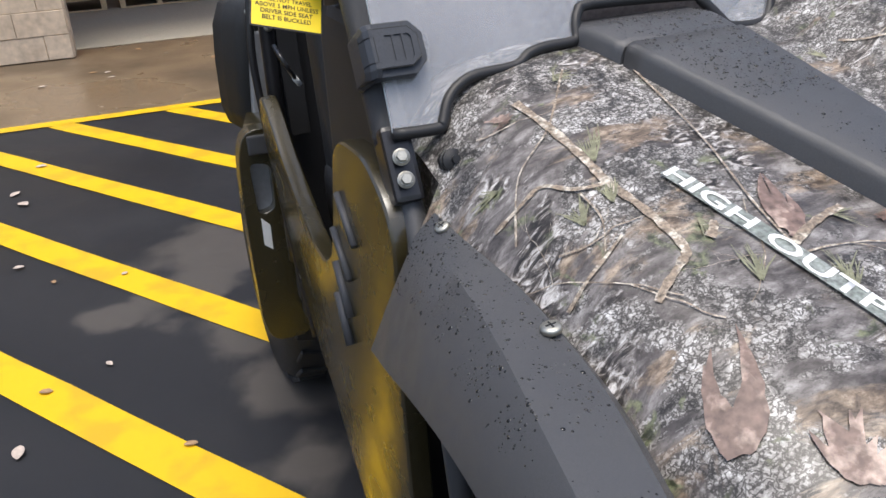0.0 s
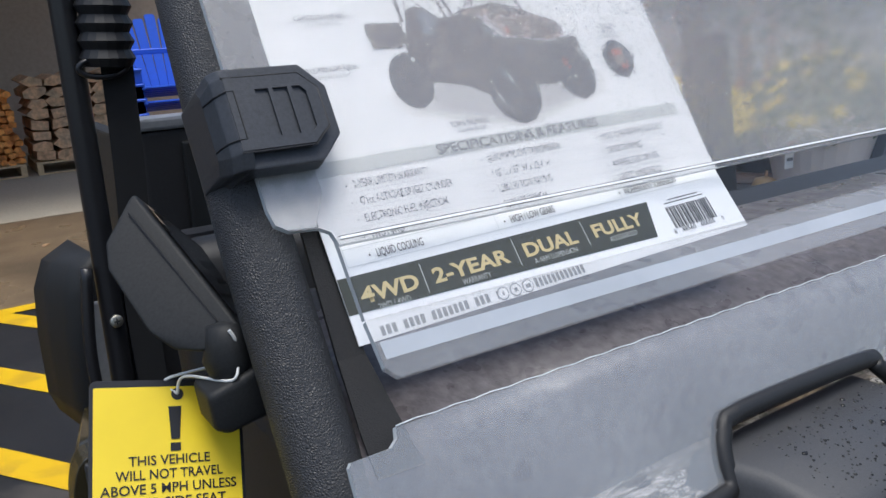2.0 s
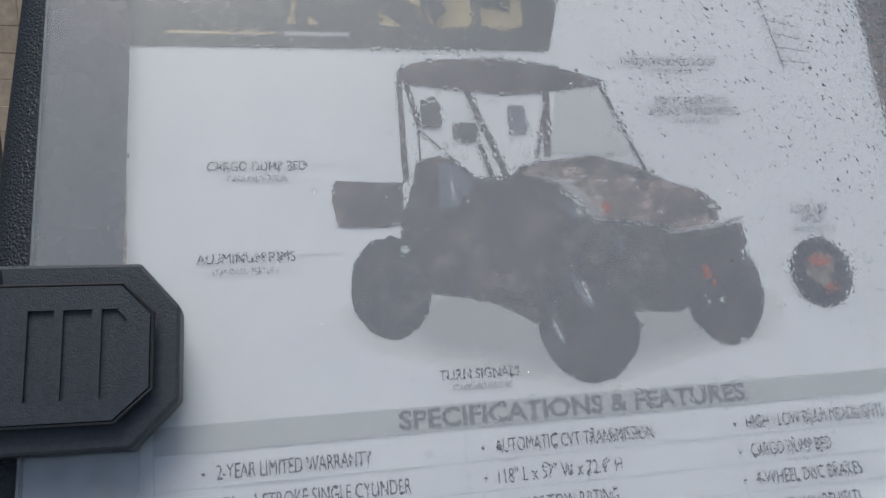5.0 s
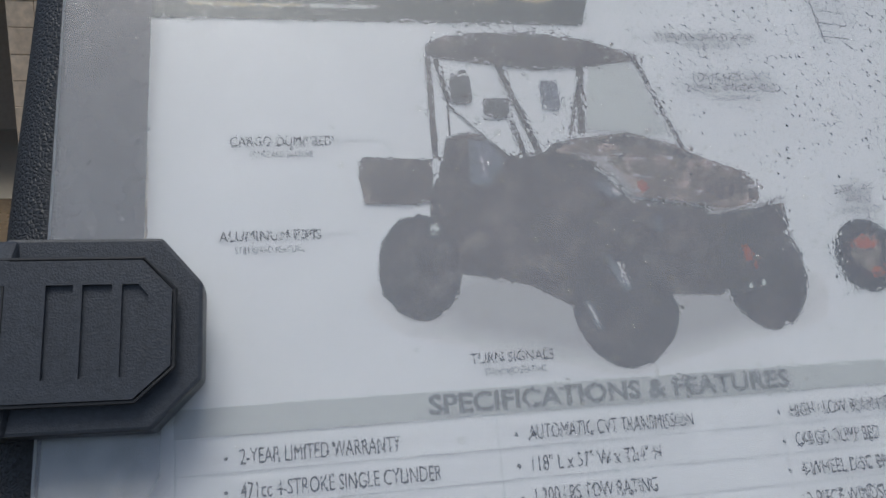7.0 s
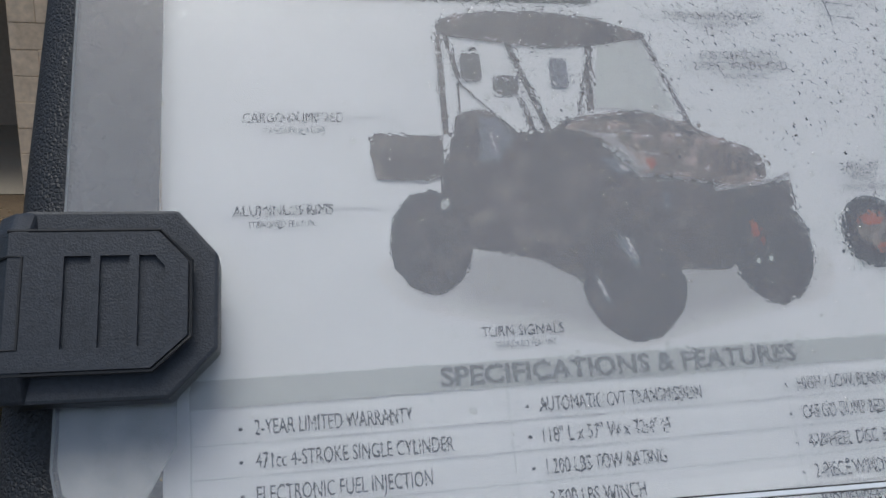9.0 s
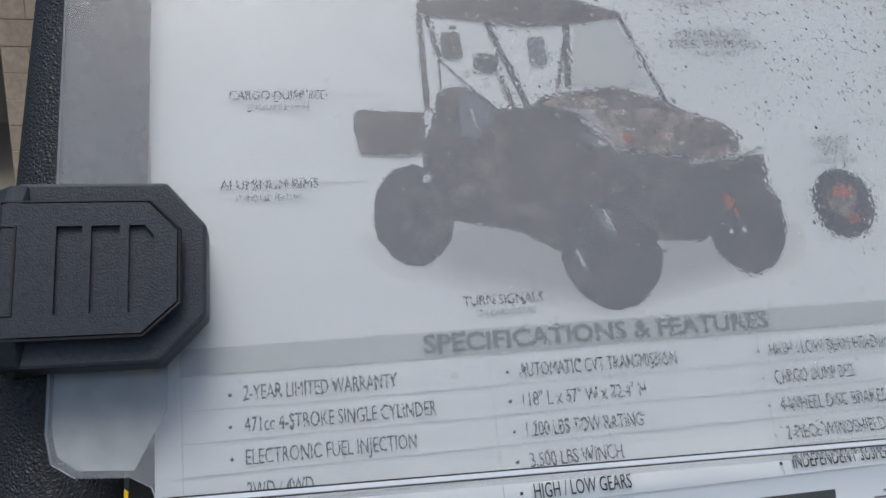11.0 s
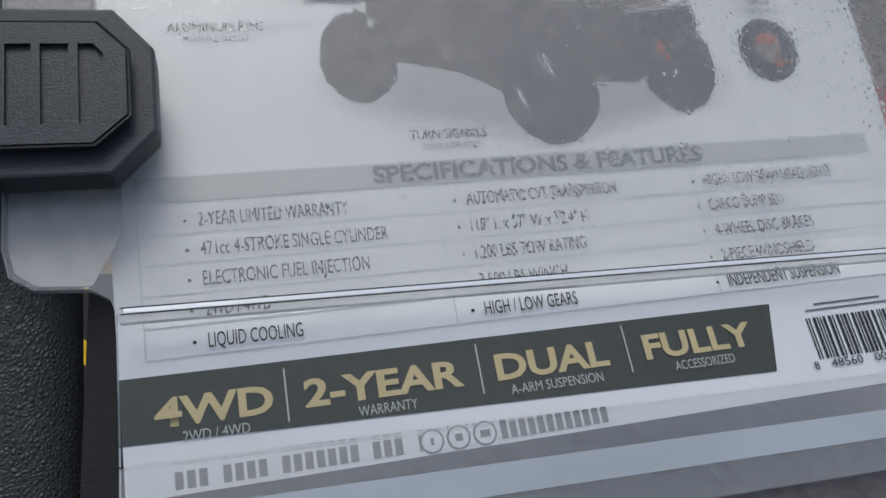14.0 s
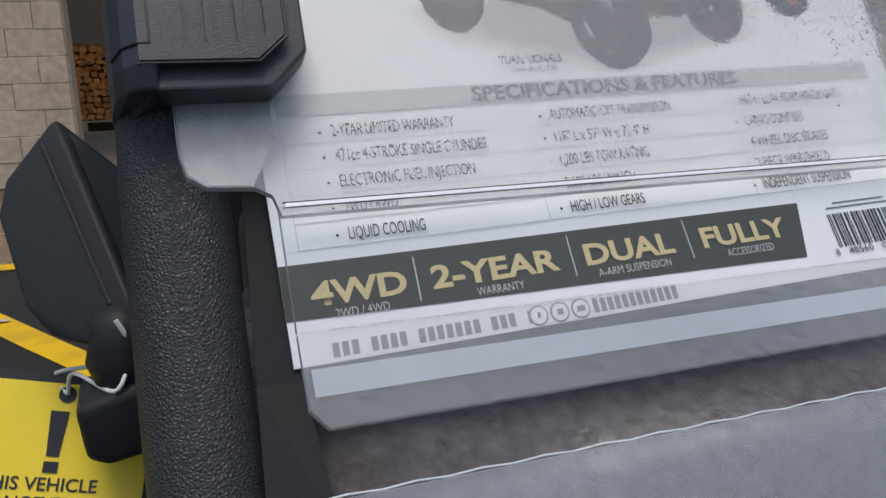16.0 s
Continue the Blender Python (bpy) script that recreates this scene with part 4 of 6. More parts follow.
def clamp(x, z, out, copies=True):
    """The black clamp that holds a pane to the pillar: a chamfered pad with grip slots, wrapped round the tube."""
    m = screen_pose(x, z, out)
    face = [(-0.0215, -0.0298), (0.0222, -0.0298), (0.0366, -0.0150), (0.0366, 0.0150), (0.0240, 0.0298), (-0.0215, 0.0298)]
    bm = prism(face, 0.014, m @ Matrix.Translation((0, 0, 0.014)), 0)
    top = [f for f in bm.faces if f.normal.dot(FACE) > 0.9]
    bmesh.ops.inset_region(bm, faces=top, thickness=0.0065, depth=0.0)
    for f in top:
        bmesh.ops.translate(bm, verts=f.verts[:], vec=FACE * 0.0045)
    # the wing that turns back round the tube
    wing = [(-0.018, 0.0160), (-0.0235, 0.0160), (-0.0290, 0.0110), (-0.0330, 0.001), (-0.036, -0.024), (-0.031, -0.040), (-0.026, -0.036), (-0.029, -0.022), (-0.024, -0.004), (-0.014, 0.002)]
    side = bmesh.new()
    for s, inset in ((-0.0298, 1), (-0.0215, 0), (0.0215, 0), (0.0290, 1)):
        [side.verts.new(m @ Vector((a, s * (0.86 if a < -0.03 else 1.0), b + (0.0034 if not inset and i < 4 else -0.0015)))) for i, (a, b) in enumerate(wing)]
    side.verts.ensure_lookup_table()
    k = len(wing)
    for r in range(3):
        for i in range(k):
            side.faces.new((side.verts[r * k + i], side.verts[r * k + (i + 1) % k], side.verts[(r + 1) * k + (i + 1) % k], side.verts[(r + 1) * k + i]))
    side.faces.new([side.verts[i] for i in range(k)][::-1])
    side.faces.new([side.verts[3 * k + i] for i in range(k)])
    add(bm, side)
    bmesh.ops.recalc_face_normals(bm, faces=bm.faces[:])
    bevel(bm, 0.0012, 2, 20)
    body = part("clamp", bm, moulded_black, upper if z > 1.3 else low_pane, "black moulded plastic pane clamp")
    rim = [(-0.0235, -0.0210), (0.0175, -0.0210), (0.0280, -0.0115), (0.0280, 0.0115), (0.019, 0.0210), (-0.0235, 0.0210)]
    slots = []
    for a0, a1 in ((-0.0078, -0.0002), (0.0024, 0.0108), (0.0136, 0.0212)):
        o = [(a0, -0.0145), (a1, -0.0145), (a1, 0.0135), (a0, 0.0135)]
        if a0 > 0.01:
            o = [(a0, -0.0145), (a1 - 0.003, -0.0145), (a1, -0.0110), (a1, 0.0100), (a1 - 0.003, 0.0135), (a0, 0.0135)]
        slots.append(o)
    pad = bmesh.new()
    edges = []
    for loop in [rim] + slots:
        vs = [pad.verts.new((x_, y_, 0)) for x_, y_ in loop]
        edges += [pad.edges.new((vs[i], vs[(i + 1) % len(vs)])) for i in range(len(vs))]
    bmesh.ops.triangle_fill(pad, use_beauty=True, edges=edges)
    bmesh.ops.recalc_face_normals(pad, faces=pad.faces[:])
    grown = bmesh.ops.extrude_face_region(pad, geom=pad.faces[:])
    bmesh.ops.translate(pad, verts=[v for v in grown["geom"] if isinstance(v, bmesh.types.BMVert)], vec=(0, 0, 0.0012))
    bmesh.ops.recalc_face_normals(pad, faces=pad.faces[:])
    pad.transform(m @ Matrix.Translation((0, 0, 0.0186)))
    part("grip_pad", pad, moulded_black, body, "pad with recessed grip slots")
    part("pad_floor", prism(rim, 0.004, m @ Matrix.Translation((0, 0, 0.0180))), moulded_black, body)
    part("groove", tube([m @ Vector((x_ * 1.03, y_ * 1.03, 0.0187)) for x_, y_ in rim], 0.0007, 5, caps=False), rubber, body)
    side_slot = tube([m @ Vector(v) for v in ((-0.0330, 0.0130, 0.0048), (-0.0292, 0.0130, 0.0146), (-0.0238, 0.0135, 0.0196), (-0.0195, 0.0135, 0.0198), (-0.0195, -0.0145, 0.0198), (-0.0238, -0.0145, 0.0196), (-0.0292, -0.014, 0.0146), (-0.0330, -0.014, 0.0048))], 0.0005, 5)
    part("side_line", side_slot, rubber, body)
    return body


clamp(0.2905, 1.4165, OFF)
clamp(0.2845, 1.1840, 0.0)

# ---- roll cage ----
def cage(name, points, radius, m, label, sides=18):
    return part(name, tube(smooth_path(points, 8), radius, sides), m, vehicle, label, smooth=True)


def pillar_point(z, x=0.277):
    return Vector((x, 0.921 + (z - 1.255) * 0.6, z))


for s in (1, -1):
    def px(x):
        return x if s > 0 else 2 * MID - x
    cage("front_pillar", [(px(0.2755 + max(0, z - 1.40) * 0.06), *pillar_point(z)[1:]) for z in (1.09, 1.2, 1.35, 1.5, 1.65, 1.78)], 0.0208, grip_foam, "front pillar tube in pebbled black grip cover", 24)
    cage("roof_tube", [(px(0.277), *pillar_point(1.775)[1:]), (px(0.285), 1.28, 1.83), (px(0.30), 1.5, 1.84), (px(0.32), 1.72, 1.83)], 0.0195, tube_paint, "black painted roof tube")
    cage("rear_pillar", [(px(0.320), 1.735, 1.84), (px(0.320), 1.73, 1.5), (px(0.318), 1.72, 1.09), (px(0.315), 1.72, 0.55)], 0.0165, tube_paint, "black painted rear pillar tube")
    # foot of the front pillar: a flat bracket with two flange bolts
    foot = part("pillar_foot", box((0.034, 0.040, 0.085), Matrix.Translation((px(0.2735), 0.801, 1.069)) @ pose(0, 0, 0, -31, 0, 0), 0.006, 2), tube_paint, vehicle, "black bracket at the pillar's foot")
    part("lower_pillar", tube(smooth_path([(px(0.279), 0.792, 1.04), (px(0.277), 0.752, 0.985), (px(0.276), 0.722, 0.92), (px(0.282), 0.70, 0.78), (px(0.30), 0.69, 0.5)], 4), 0.0145, 14), black_plastic, vehicle, "weathered black tube under the pillar", smooth=True)
    for x, y, z in ((0.2705, 0.780, 1.087), (0.2705, 0.769, 1.065)):
        m = Matrix.Translation((px(x), y, z)) @ Vector((-0.15 * s, -0.86, 0.5)).to_track_quat("Z", "Y").to_matrix().to_4x4()
        bolt = part("flange_bolt", lathe([(0.0095, 0), (0.0095, 0.002), (0.0078, 0.003), (0.0072, 0.004)], m, 24), steel, foot, "zinc flange bolt", smooth=False)
        part("bolt_head", lathe([(0.0066, 0.003), (0.0066, 0.0085), (0.0055, 0.0095), (0.001, 0.0095)], m, 6), steel, bolt)
    # hood pin beside it
    m = Matrix.Translation((px(0.318), 0.757, 1.082)) @ Vector((0.1 * s, -0.9, 0.35)).to_track_quat("Z", "Y").to_matrix().to_4x4()
    pin = part("hood_bumper", lathe([(0.008, -0.022), (0.008, -0.008), (0.0125, -0.007), (0.0125, -0.002), (0.010, 0.0), (0.0125, 0.002), (0.0125, 0.006), (0.008, 0.008), (0.0045, 0.009), (0.0045, 0.014), (0.001, 0.014)], m, 18), rubber, vehicle, "black rubber hood bumper with a bolt", smooth=False)
for y, z in ((1.225, 1.80), (1.73, 1.84)):
    part("cross_tube", tube([(0.30, y, z), (2 * MID - 0.30, y, z)], 0.019, 14), tube_paint, vehicle, "black painted cross tube", smooth=True)
part("cross_tube", tube([(0.32, 1.74, 1.66), (2 * MID - 0.32, 1.74, 1.66)], 0.016, 14), tube_paint, vehicle, "black painted cross tube", smooth=True)
screw(0.318, 1.700, 1.081, (0, -1, 0.1), vehicle, 0.009)

# ---- doors ----
DOOR = [(0.80, 0.46), (0.775, 0.80), (0.752, 0.99), (0.775, 1.035), (0.845, 1.072), (0.945, 1.065), (0.985, 1.04), (1.02, 0.93), (1.055, 0.862), (1.13, 0.815), (1.25, 0.80), (1.38, 0.825), (1.50, 0.87), (1.60, 0.925), (1.66, 0.955), (1.69, 0.94), (1.70, 0.80), (1.69, 0.44), (1.62, 0.34), (0.90, 0.34)]


def door(s):
    def px(x):
        return x if s > 0 else 2 * MID - x
    face = Matrix(((0, 0, -s, px(0.246)), (1, 0, 0, 0), (0, 1, 0, 0), (0, 0, 0, 1)))
    bm = prism(rounded(DOOR, 0.03, 4), 0.032, face)
    bmesh.ops.recalc_face_normals(bm, faces=bm.faces[:])
    bevel(bm, 0.007, 3, 40)
    for axis, places in (((0, 1, 0), [0.9 + 0.1 * k for k in range(8)]), ((0, 0, 1), [0.4 + 0.1 * k for k in range(7)])):
        for at in places:
            bmesh.ops.bisect_plane(bm, geom=bm.verts[:] + bm.edges[:] + bm.faces[:], dist=1e-5, plane_co=Vector(axis) * at, plane_no=axis)
    for v in bm.verts:
        # the skin draws in towards the rear and the sill
        t = min(max((v.co.y - 1.0) / 0.65, 0), 1)
        v.co.x += s * (0.030 * t * t * (3 - 2 * t) + 0.10 * max(0, 0.88 - v.co.z) * (0.35 + 0.65 * t))
    ob = part("door", bm, gloss_black_tinted, vehicle, "glossy black half door")
    for f in ob.data.polygons:
        f.use_smooth = True
    ob.data.set_sharp_from_angle(angle=radians(35))
    for (ya, za), (yb, zb) in (((0.970, 0.985), (0.908, 0.935)), ((1.012, 0.920), (0.950, 0.868)), ((1.020, 0.866), (0.970, 0.800)), ((1.030, 0.812), (0.988, 0.745))):
        part("ridge", bevel(tube([(px(0.245), ya, za), (px(0.245), yb, zb)], 0.0075, 8, flat=0.8), 0.001, 1), black_plastic, ob, smooth=True)
    part("rear_rim", tube(smooth_path([(px(0.293), 1.715, 1.16), (px(0.279), 1.705, 1.04), (px(0.283), 1.70, 0.92), (px(0.297), 1.70, 0.74), (px(0.314), 1.70, 0.55), (px(0.330), 1.68, 0.36)], 5), 0.0085, 10), tube_paint, ob, "glossy black rear rim", smooth=True)
    return ob


door(1)
door(-1)

# ---- cab and bed ----
def seat(x):
    ob = part("seat", bevel(box((0.46, 0.46, 0.14), Matrix.Translation((x, 1.25, 0.80))), 0.04, 3), vinyl, vehicle, "black vinyl bucket seat", smooth=True)
    tall = 0.42 if x < MID else 0.27
    part("backrest", bevel(box((0.44, 0.12, tall), Matrix.Translation((x, 1.47, 0.81 + tall / 2)) @ pose(0, 0, 0, -12, 0, 0)), 0.045, 4), vinyl, ob, smooth=True)
    if x > MID:
        part("headrest_stem", bevel(box((0.060, 0.035, 0.36), Matrix.Translation((x + 0.002, 1.475, 1.24)) @ pose(0, 0, 0, -8, 0, 0)), 0.006, 2), vinyl, ob)
    else:
        part("headrest", bevel(box((0.27, 0.09, 0.18), Matrix.Translation((0.566, 1.60, 1.49)) @ pose(0, 0, 0, -6, 0, 0)), 0.03, 3), vinyl, ob, smooth=True)
        part("headrest_stem", box((0.05, 0.02, 0.24), Matrix.Translation((0.566, 1.57, 1.30)) @ pose(0, 0, 0, -10, 0, 0), 0.004), vinyl, ob)


seat(0.57)
seat(2 * MID - 0.57)
lever = part("lever", tube([(0.296, 1.390, 1.042), (0.276, 1.362, 1.074), (0.268, 1.40, 1.10)], 0.004, 8), tube_paint, vehicle, "thin black lever with a white tip", smooth=True)
part("lever_tip", tube([(0.304, 1.401, 1.030), (0.294, 1.388, 1.045)], 0.0048, 10), ink_white, lever, "white tip", smooth=True)
part("cab_floor", box((1.2, 1.3, 0.06), Matrix.Translation((MID, 1.2, 0.40))), dark_interior, vehicle)
part("cab_rear_panel", box((1.22, 0.04, 0.75), Matrix.Translation((MID, 1.76, 0.80))), dark_interior, vehicle)
part("side_panel", bevel(box((0.05, 0.30, 0.44), Matrix.Translation((0.325, 1.02, 0.98))), 0.02, 2), dark_interior, vehicle, "black inner panel")
wheel_pose = Matrix.Translation((0.62, 1.22, 1.20)) @ pose(0, 0, 0, -55, 0, 0)
ring = [wheel_pose @ Vector((0.17 * math.cos(a), 0.17 * math.sin(a), 0)) for a in (2 * math.pi * k / 40 for k in range(41))]
part("steering_wheel", tube(ring, 0.013, 10, caps=False), rubber, vehicle, "black steering wheel", smooth=True)


def cargo_bed():
    w = 2 * (MID - 0.435)
    ob = part("cargo_bed", box((w, 0.03, 0.40), Matrix.Translation((MID, 1.94, 1.11)), 0.006), dark_interior, vehicle, "black dump bed with a grey top rail")
    for x in (0.45, 2 * MID - 0.45):
        part("bed_side", box((0.03, 0.46, 0.36), Matrix.Translation((x, 2.19, 1.11)), 0.006), smooth_black, ob, "black bed side")
    part("tailgate", box((w - 0.02, 0.03, 0.30), Matrix.Translation((MID, 2.44, 1.09)), 0.006), smooth_black, ob)
    part("bed_floor", box((w - 0.06, 0.46, 0.02), Matrix.Translation((MID, 2.19, 0.95))), dark_interior, ob)
    part("top_rail", box((w + 0.02, 0.05, 0.022), Matrix.Translation((MID, 1.945, 1.322)), 0.006), grey_metal, ob, "grey metal top rail")
    for k in range(5):
        part("headboard_panel", bevel(box((0.15, 0.012, 0.26), Matrix.Translation((0.575 + 0.178 * k, 1.921, 1.16))), 0.005, 2), smooth_black, ob)


cargo_bed()


def rear_guard(s):
    """The curved black shell behind the door, with its grey inner face, and the rear wheel's flare below."""
    def px(x):
        x += 0.034
        return x if s > 0 else 2 * MID - x

    def gx(x):
        return x if s > 0 else 2 * MID - x
    rows = []
    for z, x_in, x_out, y in ((1.105, 0.375, 0.335, 2.05), (1.08, 0.390, 0.283, 2.035), (1.03, 0.392, 0.262, 2.03), (0.94, 0.380, 0.255, 2.035), (0.82, 0.365, 0.255, 2.05), (0.77, 0.350, 0.270, 2.07)):
        rows.append([(gx(x_in + (x_out - x_in) * k / 8), y - 0.03 * math.sin(math.pi * k / 8) + 0.11 * max(0, k - 5) / 3, z) for k in range(9)])
    bm = sheet(rows, 0.006)
    ob = part("rear_guard", bm, smooth_black, vehicle, "curved black plastic guard behind the door", smooth=True)
    part("guard_liner", bevel(box((0.055, 0.02, 0.25), Matrix.Translation((gx(0.340), 2.010, 0.90)) @ pose(0, 0, 0, 0, 4, 0)), 0.006, 2), grey_metal, ob, "grey liner")
    m = Matrix.Translation((gx(0.330), 2.002, 1.070)) @ Vector((0, -0.9, 0.4)).to_track_quat("Z", "Y").to_matrix().to_4x4()
    part("guard_bolt", lathe([(0.008, 0), (0.008, 0.003), (0.005, 0.006), (0.001, 0.006)], m, 12), steel, ob)
    # wheel fender: its front face has a rounded opening, and a skin runs back over the wheel
    def face(x, z):
        return (-1 if s > 0 else 1) * (x - 0.30), z
    outline = rounded([(0.345, 0.30), (0.250, 0.30), (0.231, 0.36), (0.227, 0.52), (0.226, 0.68), (0.231, 0.79), (0.250, 0.845), (0.345, 0.848)], 0.03, 4)
    hole = rounded([(0.252, 0.770), (0.300, 0.760), (0.298, 0.650), (0.258, 0.640)], 0.018, 5)
    fm = Matrix.Translation((0, 1.80, 0)) @ pose(0, 0, 0, 90, 0, 0)
    f = bmesh.new()
    edges = []
    for loop in (outline, hole):
        vs = [f.verts.new((x if s > 0 else 2 * MID - x, z, 0)) for x, z in loop]
        edges += [f.edges.new((vs[k], vs[(k + 1) % len(vs)])) for k in range(len(vs))]
    bmesh.ops.triangle_fill(f, use_beauty=True, edges=edges)
    grown = bmesh.ops.extrude_face_region(f, geom=f.faces[:])
    bmesh.ops.translate(f, verts=[v for v in grown["geom"] if isinstance(v, bmesh.types.BMVert)], vec=(0, 0, -0.05))
    bmesh.ops.recalc_face_normals(f, faces=f.faces[:])
    bevel(f, 0.007, 3, 50)
    f.transform(fm)
    fender = part("rear_fender", f, gloss_black_tinted, vehicle, "black plastic rear wheel fender with an opening")
    part("fender_band", bevel(box((0.05, 0.012, 0.045), Matrix.Translation((px(0.245), 1.796, 0.812))), 0.005, 2), black_plastic, fender, "grey-black band over the opening")
    part("opening_liner", box((0.075, 0.01, 0.18), Matrix.Translation((px(0.243), 1.835, 0.70))), grey_metal, fender, "grey liner behind the opening")
    rows = []
    for k in range(13):
        y = 1.84 + 0.055 * k
        rows.append([(px(x + 0.15 * k / 12), y, z - 0.10 * (k / 12) ** 2) for x, z in ((0.196, 0.62), (0.194, 0.70), (0.199, 0.78), (0.220, 0.836), (0.36, 0.842))])
    part("fender_skin", sheet(rows, 0.004), gloss_black_tinted, fender, smooth=True)
    label = part("reflector", prism([(-0.010, -0.034), (0.009, -0.050), (0.010, 0.014), (-0.009, 0.034)], 0.0015, Matrix.Translation((px(0.236), 1.7985, 0.60)) @ pose(0, 0, 0, 90, 0, 0)), ink_white, fender, "white reflector")


rear_guard(1)
rear_guard(-1)
part("underbody", box((0.95, 2.6, 0.25), Matrix.Translation((MID, 1.2, 0.44))), dark_interior, vehicle)
part("nose", bevel(box((1.25, 0.28, 0.42), Matrix.Translation((MID, -0.20, 0.62))), 0.08, 3), black_plastic, vehicle, "black plastic nose and bumper")


def belt(s):
    def px(x):
        return x if s > 0 else 2 * MID - x
    pts = [(px(0.392 - 0.02), 1.715, 1.50), (px(0.372), 1.712, 1.41), (px(0.366), 1.71, 1.25), (px(0.355), 1.71, 1.08), (px(0.36), 1.70, 0.85)]
    rows = [[p - Vector((0.021, 0, 0)), p + Vector((0.021, 0.004, 0))] for p in smooth_path(pts, 6)]
    ob = part("seat_belt", sheet(rows, 0.0015), webbing, vehicle, "black seat belt webbing")
    prof = []
    for k in range(9):
        prof += [(0.030, 0.022 * k), (0.036, 0.022 * k + 0.011)]
    bm = lathe(prof, Matrix.Translation((px(0.362), 1.715, 1.425)) @ pose(0, 0, 0, 0, 3, 0), 18)
    part("belt_boot", bm, rubber, ob, "ribbed black rubber belt boot")
    ringp = [Vector((px(0.352) + 0.030 * math.cos(a), 1.70, 1.425 + 0.012 * math.sin(a))) for a in (2 * math.pi * k / 20 for k in range(21))]
    part("belt_loop", tube(ringp, 0.004, 8, caps=False), tube_paint, ob, smooth=True)


belt(1)
belt(-1)


def hull(points, edge=0.0, segments=3):
    b = bmesh.new()
    for p in points:
        b.verts.new(p)
    bmesh.ops.convex_hull(b, input=b.verts[:])
    bmesh.ops.dissolve_limit(b, angle_limit=radians(2), verts=b.verts[:], edges=b.edges[:])
    bmesh.ops.recalc_face_normals(b, faces=b.faces[:])
    return bevel(b, edge, segments, 15)


def side_mirror(s):
    """A wedge-shaped housing leaning back from a ball joint, its glass turned away from the front."""
    def at(x, y, z):
        return Vector((x if s > 0 else 2 * MID - x, y, z))
    low, peak, near, foot = at(0.207, 1.040, 1.349), at(0.229, 1.052, 1.3745), at(0.257, 0.965, 1.307), at(0.2235, 0.984, 1.296)
    far, heel = at(0.269, 1.069, 1.331), at(0.276, 0.990, 1.292)
    bulge = [at(0.204, 1.028, 1.336), at(0.214, 0.995, 1.306), at(0.236, 0.972, 1.295), at(0.222, 1.062, 1.335), at(0.245, 1.030, 1.290)]
    body = part("side_mirror", hull([low, peak, near, foot, far, heel] + bulge, 0.009, 5), smooth_black, vehicle, "black plastic side mirror on a ball arm", smooth=True)
    body.data.set_sharp_from_angle(angle=radians(50))
    push = (near - low).cross(peak - foot).normalized()
    push = push if push.y < 0 else -push
    seam = [peak + (low - peak) * 0.30, near + (foot - near) * 0.22]
    part("seam", tube([seam[0] + (seam[1] - seam[0]) * 0.06 + push * 0.0016, seam[1] + (seam[0] - seam[1]) * 0.08 + push * 0.0012], 0.0007, 6), rubber, body)
    rim = [peak, near, heel, far]
    middle = sum(rim, Vector()) / 4
    out = (near - peak).cross(far - peak).normalized()
    out = out if out.dot(at(0.5, 1.4, 1.35) - middle) > 0 else -out
    glass = bmesh.new()
    glass.faces.new([glass.verts.new(p + (middle - p) * 0.16 + out * 0.0012) for p in rim])
    part("mirror_glass", glass, material("mirror_silver", (0.9, 0.9, 0.9), 0.03, metal=1.0), body)
    part("ball_joint", lathe([(0.001, -0.018), (0.010, -0.014), (0.0145, 0), (0.012, 0.010), (0.010, 0.020), (0.001, 0.022)], Matrix.Translation(at(0.250, 0.972, 1.288)), 18), smooth_black, body, smooth=True)
    part("mirror_arm", hull([at(x, y, z) for y in (0.955, 0.985) for x, z in ((0.231, 1.276), (0.233, 1.254), (0.241, 1.250), (0.272, 1.256), (0.281, 1.262), (0.279, 1.290))], 0.005, 3), smooth_black, body, smooth=True)
    part("mirror_plate", box((0.004, 0.03, 0.11), Matrix.Translation(at(0.2735, 0.945, 1.270)) @ pose(0, 0, 0, -31, 0, 0), 0.001), tube_paint, body)


side_mirror(1)
side_mirror(-1)

# ---- poster behind the upper pane ----
K = 0.8276  # the artwork is laid out on a 400 mm sheet and printed at this scale
SHEET = Matrix.Translation(Vector((0.310, 0.928, 1.293))) @ Matrix((Vector((1, 0, 0)), SLOPE, FACE)).transposed().to_4x4() @ pose(0, 0, 0, 0, 0, 1.4) @ Matrix.Diagonal((K, K, K, 1))
poster = thing("poster", on_screen(0.476, 1.293, -0.021), "white printed specification poster taped behind the windscreen", "poster")


def curl(bm, cut=False):
    """Bends the sheet's lower edge forward, towards its right-hand corner."""
    bm.transform(SHEET.inverted())
    if cut:
        for axis, places in (((1, 0, 0), [0.05 * k for k in range(1, 6)]), ((0, 1, 0), [0.0125 * k for k in range(1, 7)])):
            for at in places:
                bmesh.ops.bisect_plane(bm, geom=bm.verts[:] + bm.edges[:] + bm.faces[:], dist=1e-6, plane_co=Vector(axis) * at, plane_no=axis)
    for v in bm.verts:
        s = min(max(v.co.x / 0.25, 0), 1)
        v.co.z += 0.0102 * s * s * (3 - 2 * s) * max(0, 1 - v.co.y / 0.075)
    bm.transform(SHEET)
    return bm


def art(name, outlines, m, label="", lift=0.0004):
    bm = bmesh.new()
    for o in outlines:
        flat(o, SHEET, bm, lift)
    return part(name, curl(bm, min(v for o in outlines for _, v in o) < 0.075), m, poster, label)


